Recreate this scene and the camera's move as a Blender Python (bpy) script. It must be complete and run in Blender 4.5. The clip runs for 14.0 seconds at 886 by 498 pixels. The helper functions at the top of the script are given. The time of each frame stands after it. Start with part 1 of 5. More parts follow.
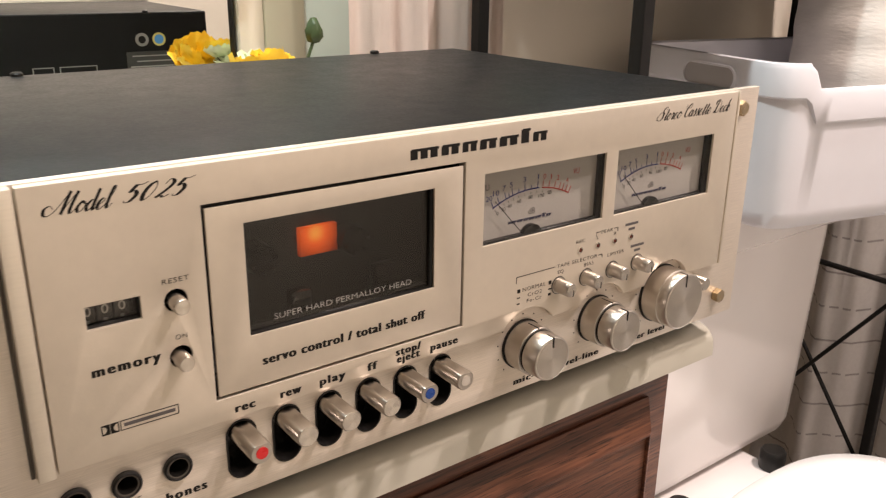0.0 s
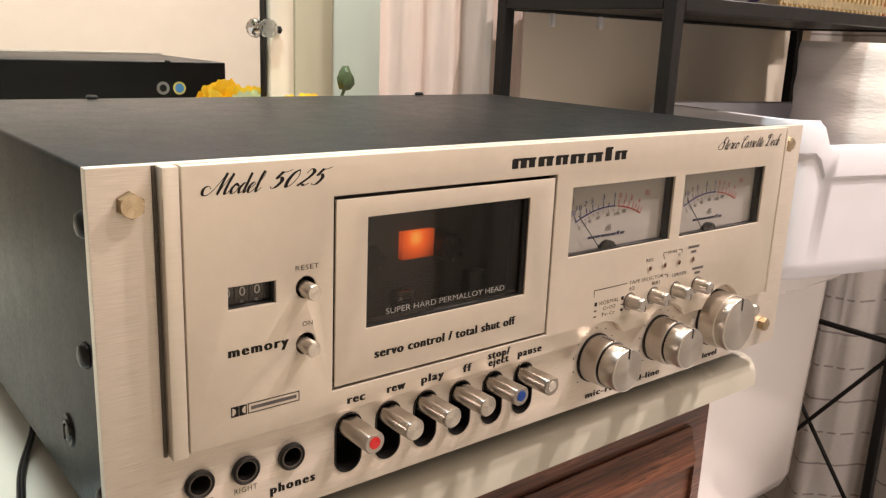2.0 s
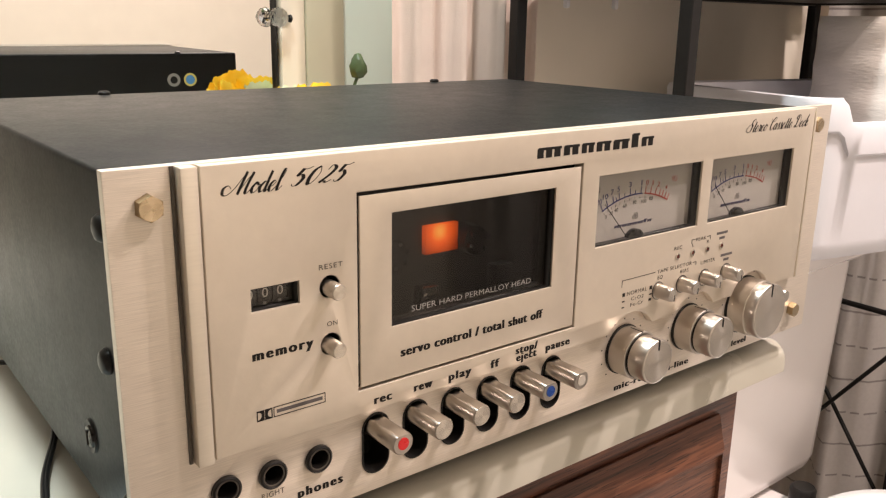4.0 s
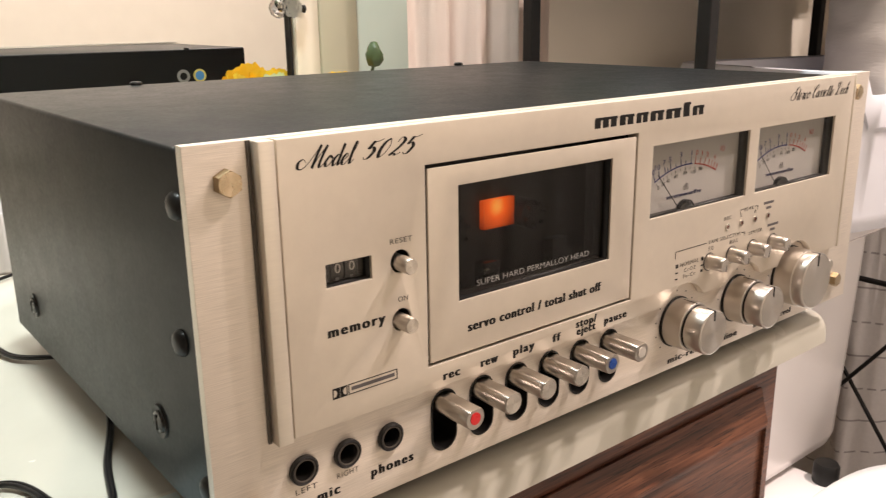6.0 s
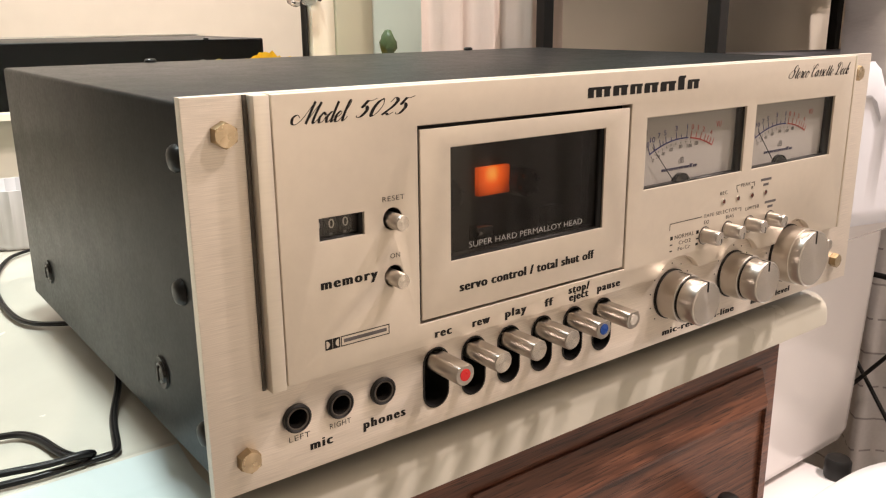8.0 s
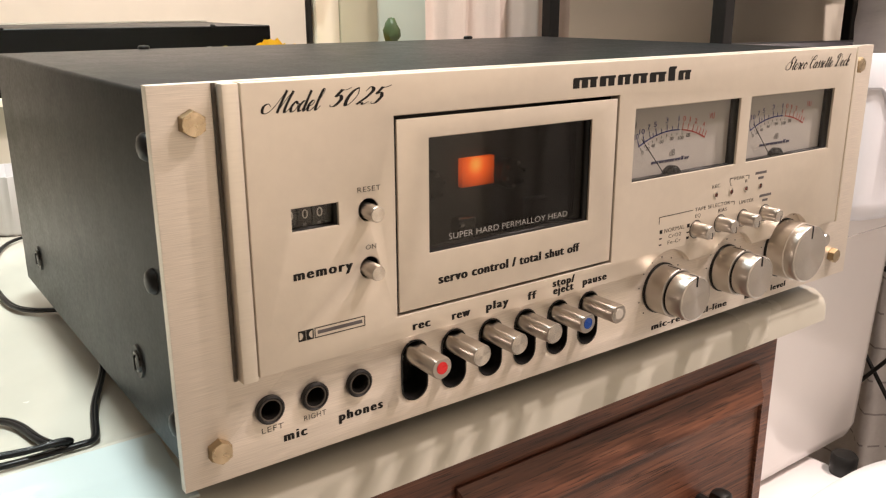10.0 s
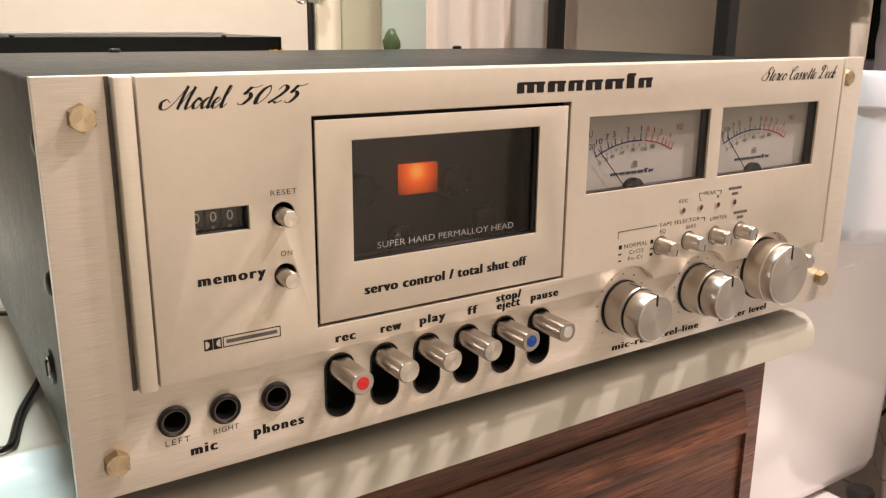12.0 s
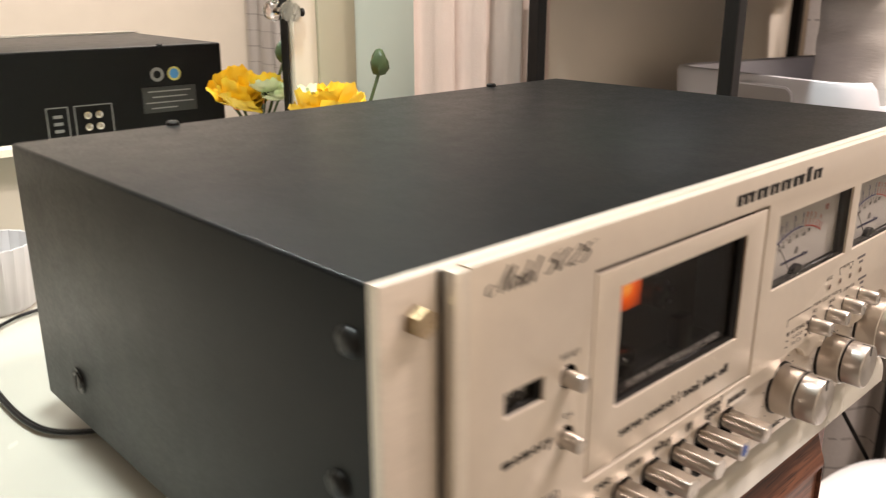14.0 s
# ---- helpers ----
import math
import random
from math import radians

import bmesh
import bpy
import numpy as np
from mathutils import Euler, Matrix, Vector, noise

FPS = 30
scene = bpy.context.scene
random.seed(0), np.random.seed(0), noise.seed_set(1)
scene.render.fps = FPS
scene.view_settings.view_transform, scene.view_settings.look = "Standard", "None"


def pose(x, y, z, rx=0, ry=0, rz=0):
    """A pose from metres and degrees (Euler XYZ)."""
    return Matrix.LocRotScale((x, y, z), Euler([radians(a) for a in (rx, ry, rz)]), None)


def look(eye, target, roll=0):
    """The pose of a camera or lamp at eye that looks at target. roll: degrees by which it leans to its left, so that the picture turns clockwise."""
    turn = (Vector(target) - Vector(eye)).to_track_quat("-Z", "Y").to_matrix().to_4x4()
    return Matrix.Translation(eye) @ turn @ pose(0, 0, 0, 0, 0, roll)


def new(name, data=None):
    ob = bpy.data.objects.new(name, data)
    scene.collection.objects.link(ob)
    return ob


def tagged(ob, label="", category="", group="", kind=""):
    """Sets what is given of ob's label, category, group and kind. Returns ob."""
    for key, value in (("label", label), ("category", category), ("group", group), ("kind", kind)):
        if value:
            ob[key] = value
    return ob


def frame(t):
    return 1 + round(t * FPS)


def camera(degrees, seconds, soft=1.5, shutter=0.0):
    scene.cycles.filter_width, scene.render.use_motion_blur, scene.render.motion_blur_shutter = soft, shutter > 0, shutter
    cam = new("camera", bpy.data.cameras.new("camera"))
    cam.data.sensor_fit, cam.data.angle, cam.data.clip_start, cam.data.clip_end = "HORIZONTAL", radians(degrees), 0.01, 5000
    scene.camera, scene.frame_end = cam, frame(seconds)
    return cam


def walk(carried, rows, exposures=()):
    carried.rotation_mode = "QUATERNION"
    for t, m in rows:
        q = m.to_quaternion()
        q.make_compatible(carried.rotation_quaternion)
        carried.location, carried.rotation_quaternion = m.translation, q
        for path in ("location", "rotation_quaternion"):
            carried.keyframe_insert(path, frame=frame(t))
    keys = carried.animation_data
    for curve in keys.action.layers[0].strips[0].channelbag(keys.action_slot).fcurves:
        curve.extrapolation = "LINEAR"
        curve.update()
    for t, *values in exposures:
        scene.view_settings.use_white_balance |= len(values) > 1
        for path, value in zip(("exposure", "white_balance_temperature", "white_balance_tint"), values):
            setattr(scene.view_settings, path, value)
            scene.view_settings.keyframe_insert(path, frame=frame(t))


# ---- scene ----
cam = camera(55.8, 14.0, 1.2, 0.5)
PATH = [
    (0, (-0.016, -0.266, 1.004), (1.131, 1.236, 0.35), 0.8),
    (0.5, (-0.037, -0.274, 1.003), (1.121, 1.238, 0.392), 2.1),
    (1, (-0.064, -0.28, 0.994), (1.139, 1.225, 0.458), 2.9),
    (1.5, (-0.073, -0.271, 0.989), (1.176, 1.208, 0.49), 2.6),
    (2, (-0.071, -0.252, 0.981), (1.159, 1.247, 0.492), 2.4),
    (2.5, (-0.06, -0.249, 0.981), (1.142, 1.271, 0.488), 1.9),
    (3, (-0.058, -0.249, 0.983), (1.112, 1.291, 0.474), 1.2),
    (5.3, (-0.085, -0.225, 0.976), (1.173, 1.23, 0.428), 0.3),
    (5.5, (-0.085, -0.224, 0.973), (1.173, 1.233, 0.429), 0.1),
    (6, (-0.088, -0.225, 0.974), (1.118, 1.277, 0.436), -0.8),
    (6.5, (-0.091, -0.239, 0.969), (1.075, 1.3, 0.446), -0.8),
    (7, (-0.089, -0.243, 0.965), (1.079, 1.296, 0.446), -0.6),
    (7.5, (-0.091, -0.243, 0.963), (1.076, 1.295, 0.438), -0.5),
    (8, (-0.088, -0.242, 0.962), (1.078, 1.292, 0.428), -0.5),
    (10.3, (-0.068, -0.25, 0.962), (1.052, 1.31, 0.402), 0.0),
    (10.5, (-0.056, -0.253, 0.96), (1.05, 1.32, 0.41), 0.3),
    (11, (-0.039, -0.257, 0.956), (1.054, 1.331, 0.422), 1.0),
    (11.5, (-0.032, -0.258, 0.954), (1.055, 1.334, 0.42), 0.8),
    (12, (-0.034, -0.258, 0.955), (1.033, 1.352, 0.436), 0.5),
    (12.5, (-0.032, -0.259, 0.951), (1.023, 1.365, 0.456), 0.9),
    (13, (-0.035, -0.255, 0.95), (1.023, 1.368, 0.453), 0.8),
    (13.5, (-0.056, -0.215, 0.975), (1.066, 1.353, 0.445), 0.9),
    (14, (-0.117, -0.145, 1.009), (1.199, 1.233, 0.4), 0.0),
]
walk(cam, [(t, look(eye, target, roll)) for t, eye, target, roll in PATH], [(0.0, -0.18), (1.2, -0.08), (3.0, 0.0), (12.5, 0.0), (14.0, -0.06)])

# ---------------------------------------------------------------- light
world = bpy.data.worlds.new("world")
world.use_nodes = True
world.node_tree.nodes["Background"].inputs[0].default_value = (1.0, 0.86, 0.7, 1)
world.node_tree.nodes["Background"].inputs[1].default_value = 0.02
scene.world = world


def disk_lamp(name, eye, target, watts, size, colour):
    data = bpy.data.lights.new(name, "AREA")
    data.shape, data.size, data.energy, data.color = "DISK", size, watts, colour
    ob = new(name, data)
    ob.matrix_world = look(eye, target)
    return ob


WARM = (1.0, 0.835, 0.775)
disk_lamp("ceiling_lamp", (0.98, -0.42, 2.12), (0.96, -0.41, 0.0), 30, 0.09, WARM)
disk_lamp("second_ceiling_lamp", (0.62, -0.62, 2.15), (0.61, -0.61, 0.0), 13.5, 0.09, WARM)
disk_lamp("vanity_lamp", (0.05, 0.15, 2.06), (0.05, 0.20, 0.8), 21, 0.12, (0.88, 0.96, 0.95))

# ---------------------------------------------------------------- materials


def shade(name, colour, rough=0.5, metal=0.0, vary=0.12, scale=40.0, bump=0.0, bump_scale=None, stretch=(1, 1, 1), rough_vary=0.1, coat=0.0, second=None):
    """A surface with large and fine variation of colour and gloss, and fine relief."""
    m = bpy.data.materials.new(name)
    m.use_nodes = True
    n, l = m.node_tree.nodes, m.node_tree.links
    b = n["Principled BSDF"]
    tc = n.new("ShaderNodeTexCoord")
    mp = n.new("ShaderNodeMapping")
    mp.inputs["Scale"].default_value = stretch
    l.new(tc.outputs["Object"], mp.inputs[0])
    fine, broad = n.new("ShaderNodeTexNoise"), n.new("ShaderNodeTexNoise")
    fine.inputs["Scale"].default_value, fine.inputs["Detail"].default_value = scale, 6
    broad.inputs["Scale"].default_value, broad.inputs["Detail"].default_value = scale * 0.13, 3
    l.new(mp.outputs[0], fine.inputs[0])
    l.new(tc.outputs["Object"], broad.inputs[0])
    mix = n.new("ShaderNodeMix")
    mix.data_type = "FLOAT"
    mix.inputs[0].default_value = 0.4
    l.new(fine.outputs[0], mix.inputs[2])
    l.new(broad.outputs[0], mix.inputs[3])
    ramp = n.new("ShaderNodeValToRGB")
    dark = [c * (1 - vary) for c in colour] if second is None else second
    light = [min(1, c * (1 + vary)) for c in colour] if second is None else colour
    ramp.color_ramp.elements[0].position, ramp.color_ramp.elements[1].position = 0.32, 0.68
    ramp.color_ramp.elements[0].color, ramp.color_ramp.elements[1].color = (*dark, 1), (*light, 1)
    l.new(mix.outputs[0], ramp.inputs[0])
    l.new(ramp.outputs[0], b.inputs["Base Color"])
    rr = n.new("ShaderNodeMapRange")
    rr.inputs["To Min"].default_value, rr.inputs["To Max"].default_value = max(0.02, rough - rough_vary), min(1, rough + rough_vary)
    rr.inputs["From Min"].default_value, rr.inputs["From Max"].default_value = 0.3, 0.7
    l.new(mix.outputs[0], rr.inputs[0])
    l.new(rr.outputs[0], b.inputs["Roughness"])
    b.inputs["Metallic"].default_value = metal
    b.inputs["Coat Weight"].default_value = coat
    if bump:
        bp = n.new("ShaderNodeBump")
        bp.inputs["Strength"].default_value, bp.inputs["Distance"].default_value = bump, 0.001
        src = fine
        if bump_scale:
            src = n.new("ShaderNodeTexNoise")
            src.inputs["Scale"].default_value, src.inputs["Detail"].default_value = bump_scale, 4
            l.new(mp.outputs[0], src.inputs[0])
        l.new(src.outputs[0], bp.inputs["Height"])
        l.new(bp.outputs[0], b.inputs["Normal"])
    return m


def glow(name, colour, strength):
    m = bpy.data.materials.new(name)
    m.use_nodes = True
    b = m.node_tree.nodes["Principled BSDF"]
    b.inputs["Base Color"].default_value = (*colour, 1)
    b.inputs["Emission Color"].default_value = (*colour, 1)
    b.inputs["Emission Strength"].default_value = strength
    return m


def clear(name, colour=(1, 1, 1), rough=0.0, ior=1.45):
    m = bpy.data.materials.new(name)
    m.use_nodes = True
    b = m.node_tree.nodes["Principled BSDF"]
    b.inputs["Base Color"].default_value = (*colour, 1)
    b.inputs["Transmission Weight"].default_value, b.inputs["Roughness"].default_value, b.inputs["IOR"].default_value = 1, rough, ior
    return m


BRUSHED = shade("brushed_aluminium", (0.70, 0.63, 0.545), 0.42, 0.55, 0.16, 50, 0.09, None, (1.6, 62, 62), 0.08)
for brushed in (BRUSHED,):
    across = brushed.node_tree.nodes.new("ShaderNodeCombineXYZ")
    across.inputs[2].default_value = 1.0
    brushed.node_tree.links.new(across.outputs[0], brushed.node_tree.nodes["Principled BSDF"].inputs["Tangent"])
    brushed.node_tree.nodes["Principled BSDF"].inputs["Anisotropic"].default_value = 0.5
PLATE = shade("champagne_lacquer", (0.68, 0.612, 0.515), 0.40, 0.5, 0.03, 220, 0.03, 900, (1, 1, 1), 0.06)
TRIM = shade("satin_trim", (0.72, 0.66, 0.56), 0.36, 0.6, 0.04, 120, 0.03, None, (1, 1, 12), 0.06)
KNOB = shade("turned_aluminium", (0.58, 0.54, 0.49), 0.29, 0.97, 0.02, 60, 0.0, None, (0.08, 22, 0.08), 0.012)
CAP = shade("spun_aluminium", (0.80, 0.75, 0.68), 0.25, 1.0, 0.004, 300, 0.0, None, (1, 1, 1), 0.004)
BRASS = shade("brass", (0.42, 0.32, 0.19), 0.45, 0.95, 0.08, 200, 0.03, None, (1, 1, 1), 0.08)
BRASS_CAP = shade("spun_brass", (0.62, 0.50, 0.34), 0.28, 1.0, 0.02, 200, 0.0, None, (1, 1, 1), 0.02)
REAR_SPEC = 0.2
for spun in (CAP, BRASS_CAP):
    spun.node_tree.nodes["Principled BSDF"].inputs["Anisotropic"].default_value = 0.85
    spun.node_tree.nodes["Principled BSDF"].inputs["Anisotropic Rotation"].default_value = 0.25
    tangent = spun.node_tree.nodes.new("ShaderNodeTangent")
    tangent.direction_type, tangent.axis = "RADIAL", "Y"
    spun.node_tree.links.new(tangent.outputs[0], spun.node_tree.nodes["Principled BSDF"].inputs["Tangent"])
CASE = shade("charcoal_paint", (0.0054, 0.0066, 0.0070), 0.38, 0.0, 0.10, 500, 0.06, 1400, (1, 1, 1), 0.06)
CASE.node_tree.nodes["Principled BSDF"].inputs["Specular IOR Level"].default_value = 0.21
DARK_TONE = shade("dark_brown_metal", (0.10, 0.085, 0.07), 0.5, 0.3, 0.1, 120)
LENS = shade("dark_lamp_lens", (0.10, 0.028, 0.02), 0.2, 0.0, 0.1, 300)
BLACK = shade("black_plastic", (0.012, 0.011, 0.010), 0.35, 0.0, 0.2, 90, 0.04)
GLOSS = shade("glossy_black", (0.010, 0.009, 0.008), 0.12, 0.0, 0.2, 60)
REAR = shade("rear_black_steel", (0.0045, 0.0045, 0.0045), 0.55, 0.0, 0.15, 80, 0.05)
INK = shade("black_ink", (0.006, 0.005, 0.0045), 0.6, 0.0, 0.1, 300)
WELL = shade("well_grey", (0.045, 0.042, 0.040), 0.5, 0.0, 0.12, 60)
WHITE_INK = shade("white_ink", (0.62, 0.60, 0.56), 0.5, 0.0, 0.06, 300)
DIM_INK = shade("faded_white_ink", (0.40, 0.385, 0.36), 0.5, 0.0, 0.06, 300)
BLUE_INK = shade("blue_ink", (0.035, 0.04, 0.17), 0.5, 0.0, 0.06, 300)
NAVY_INK = shade("navy_ink", (0.018, 0.018, 0.06), 0.5, 0.0, 0.06, 300)
RED_INK = shade("red_ink", (0.42, 0.055, 0.05), 0.5, 0.0, 0.06, 300)
GREY_INK = shade("grey_ink", (0.10, 0.09, 0.09), 0.5, 0.0, 0.06, 300)
DIAL = shade("dial_paper", (0.43, 0.405, 0.38), 0.6, 0.0, 0.03, 60)
RED = shade("red_insert", (0.62, 0.018, 0.02), 0.3, 0.0, 0.06, 200)
BLUE = shade("blue_insert", (0.012, 0.06, 0.28), 0.3, 0.0, 0.06, 200)
CLEAR_INSERT = shade("grey_insert", (0.62, 0.57, 0.50), 0.2, 0.2, 0.06, 200)
CHROME = shade("chrome", (0.70, 0.66, 0.60), 0.14, 1.0, 0.05, 100)


def pane_glass(name, tint, gloss, rough=0.03):
    """Thin glass: mostly see-through, with a slight even gloss."""
    m = bpy.data.materials.new(name)
    m.use_nodes = True
    n, l = m.node_tree.nodes, m.node_tree.links
    n.remove(n["Principled BSDF"])
    a, b, mix = n.new("ShaderNodeBsdfTransparent"), n.new("ShaderNodeBsdfGlossy"), n.new("ShaderNodeMixShader")
    a.inputs[0].default_value = (*tint, 1)
    b.inputs["Roughness"].default_value = rough
    mix.inputs[0].default_value = gloss
    l.new(a.outputs[0], mix.inputs[1])
    l.new(b.outputs[0], mix.inputs[2])
    l.new(mix.outputs[0], n["Material Output"].inputs[0])
    return m


SMOKE = pane_glass("smoked_glass", (0.68, 0.68, 0.67), 0.045, 0.04)
GLASS = pane_glass("meter_glass", (0.95, 0.95, 0.94), 0.03)
CRYSTAL = clear("crystal", (0.97, 0.98, 1.0), 0.02, 1.52)
AMBER = glow("amber_lamp", (1.0, 0.16, 0.02), 1.6)
WALL = shade("cream_wall_paint", (0.78, 0.71, 0.60), 0.6, 0.0, 0.03, 14, 0.06, 160)
DARK_WALL = shade("dim_reflection_brown", (0.20, 0.155, 0.12), 0.6, 0.0, 0.05, 14, 0.06, 160)
MINT = shade("mint_paint", (0.78, 0.88, 0.80), 0.5, 0.0, 0.03, 14, 0.05, 120)
OLIVE = shade("beige_casing", (0.58, 0.55, 0.42), 0.5, 0.0, 0.04, 20, 0.05, 120)
CREAM_TRIM = shade("cream_casing", (0.82, 0.75, 0.62), 0.45, 0.0, 0.03, 20, 0.05, 120)
CEIL = shade("ceiling_paint", (0.80, 0.78, 0.74), 0.7, 0.0, 0.03, 12, 0.05, 120)
SLAB = shade("cultured_marble", (0.57, 0.545, 0.465), 0.24, 0.0, 0.05, 18, 0.01, None, (1, 1, 1), 0.06, 0.25)
SHEEN_SKIN = shade("bluish_sheen_skin", (0.55, 0.63, 0.62), 0.16, 0.0, 0.05, 14, 0.0, None, (1, 1, 1), 0.05, 0.3)
PORCELAIN = shade("porcelain", (0.80, 0.755, 0.735), 0.16, 0.0, 0.02, 12, 0.0, None, (1, 1, 1), 0.04, 0.3)
SEAT = shade("toilet_seat_plastic", (0.83, 0.80, 0.78), 0.22, 0.0, 0.02, 16)
BIN = shade("white_bin_plastic", (0.68, 0.675, 0.71), 0.36, 0.0, 0.03, 26, 0.03, 300)
PAPER = shade("paper_towel", (0.72, 0.68, 0.63), 0.9, 0.0, 0.05, 40, 0.5, 90, (1, 1, 4))
STEEL = shade("black_steel", (0.009, 0.008, 0.0075), 0.45, 0.0, 0.2, 120, 0.06, 500)
CORD = shade("black_cord_rubber", (0.006, 0.006, 0.0065), 0.35, 0.0, 0.2, 60, 0.05)
PINK = shade("pale_pink_cotton", (0.82, 0.70, 0.63), 0.85, 0.0, 0.04, 30, 0.25, 700)
PETAL = shade("yellow_petal", (0.95, 0.68, 0.05), 0.5, 0.0, 0.2, 60, 0.1, None, (1, 1, 1), 0.1, 0.0, (0.93, 0.59, 0.03))
HEART = shade("orange_petal", (0.62, 0.13, 0.01), 0.6, 0.0, 0.2, 90)
PALE_PETAL = shade("pale_green_petal", (0.72, 0.78, 0.52), 0.55, 0.0, 0.12, 60)
LEAF = shade("dark_green_leaf", (0.055, 0.085, 0.03), 0.5, 0.0, 0.3, 60, 0.1)
VASE = shade("white_glazed_clay", (0.74, 0.73, 0.70), 0.25, 0.0, 0.03, 20)
GOLD = shade("gold_lattice_metal", (0.66, 0.54, 0.33), 0.35, 0.9, 0.12, 90)
TEAL = shade("green_towel", (0.09, 0.20, 0.15), 0.9, 0.0, 0.2, 90, 0.4, 500)
WHITE_BOX = shade("white_card", (0.72, 0.71, 0.72), 0.5, 0.0, 0.04, 30)
PURPLE = shade("violet_plastic", (0.17, 0.12, 0.32), 0.35, 0.0, 0.1, 40)
TILE = shade("grey_floor_tile", (0.40, 0.37, 0.33), 0.4, 0.0, 0.12, 16, 0.05, 120)
MIRROR = shade("mirror_silver", (0.90, 0.91, 0.89), 0.02, 1.0, 0.0, 10, 0.0, None, (1, 1, 1), 0.0)
for node in [x for x in MIRROR.node_tree.nodes if x.type == "MAP_RANGE"]:
    node.inputs["To Min"].default_value = node.inputs["To Max"].default_value = 0.0
SILVER_LABEL = shade("silver_label", (0.30, 0.30, 0.29), 0.4, 0.4, 0.08, 200)
YELLOW_LABEL = shade("yellow_label", (0.62, 0.52, 0.14), 0.5, 0.0, 0.08, 200)
REAR.node_tree.nodes["Principled BSDF"].inputs["Specular IOR Level"].default_value = REAR_SPEC
for dull in (STEEL, BLACK, CORD, INK):
    dull.node_tree.nodes["Principled BSDF"].inputs["Specular IOR Level"].default_value = 0.28
SKY_LABEL = shade("light_blue_label", (0.07, 0.26, 0.55), 0.5, 0.0, 0.08, 200)
DULL_LABEL = shade("dull_label", (0.035, 0.036, 0.033), 0.5, 0.0, 0.2, 200)


def wood(name):
    """Dark-stained walnut: broad figure, fine grain lines and short dark pores along x."""
    m = bpy.data.materials.new(name)
    m.use_nodes = True
    n, l = m.node_tree.nodes, m.node_tree.links
    b = n["Principled BSDF"]
    tc = n.new("ShaderNodeTexCoord")

    def grain(stretch, scale, detail, twist):
        mp, t = n.new("ShaderNodeMapping"), n.new("ShaderNodeTexNoise")
        mp.inputs["Scale"].default_value = stretch
        mp.inputs["Rotation"].default_value = (0, radians(4), 0)
        t.inputs["Scale"].default_value, t.inputs["Detail"].default_value, t.inputs["Distortion"].default_value = scale, detail, twist
        l.new(tc.outputs["Object"], mp.inputs[0])
        l.new(mp.outputs[0], t.inputs[0])
        return t.outputs[0]

    figure = grain((1.6, 14, 14), 4.0, 4, 1.2)
    lines = grain((3.0, 110, 110), 4.0, 5, 0.5)
    pores = grain((16.0, 420, 420), 3.0, 2, 0.0)
    mix = n.new("ShaderNodeMix")
    mix.data_type, mix.inputs[0].default_value = "FLOAT", 0.55
    l.new(figure, mix.inputs[2])
    l.new(lines, mix.inputs[3])
    ramp = n.new("ShaderNodeValToRGB")
    ramp.color_ramp.elements[0].position, ramp.color_ramp.elements[0].color = 0.36, (0.058, 0.021, 0.012, 1)
    ramp.color_ramp.elements[1].position, ramp.color_ramp.elements[1].color = 0.64, (0.25, 0.098, 0.052, 1)
    mid = ramp.color_ramp.elements.new(0.5)
    mid.color = (0.135, 0.050, 0.027, 1)
    l.new(mix.outputs[0], ramp.inputs[0])
    cut = n.new("ShaderNodeMapRange")
    cut.inputs["From Min"].default_value, cut.inputs["From Max"].default_value = 0.34, 0.44
    cut.inputs["To Min"].default_value, cut.inputs["To Max"].default_value = 0.35, 1.0
    l.new(pores, cut.inputs[0])
    dark = n.new("ShaderNodeMix")
    dark.data_type, dark.blend_type, dark.inputs[0].default_value = "RGBA", "MULTIPLY", 1.0
    l.new(ramp.outputs[0], dark.inputs[6])
    l.new(cut.outputs[0], dark.inputs[7])
    l.new(dark.outputs[2], b.inputs["Base Color"])
    b.inputs["Roughness"].default_value = 0.42
    bp = n.new("ShaderNodeBump")
    bp.inputs["Strength"].default_value, bp.inputs["Distance"].default_value = 0.2, 0.0006
    l.new(cut.outputs[0], bp.inputs["Height"])
    l.new(bp.outputs[0], b.inputs["Normal"])
    return m


WALNUT = wood("walnut")


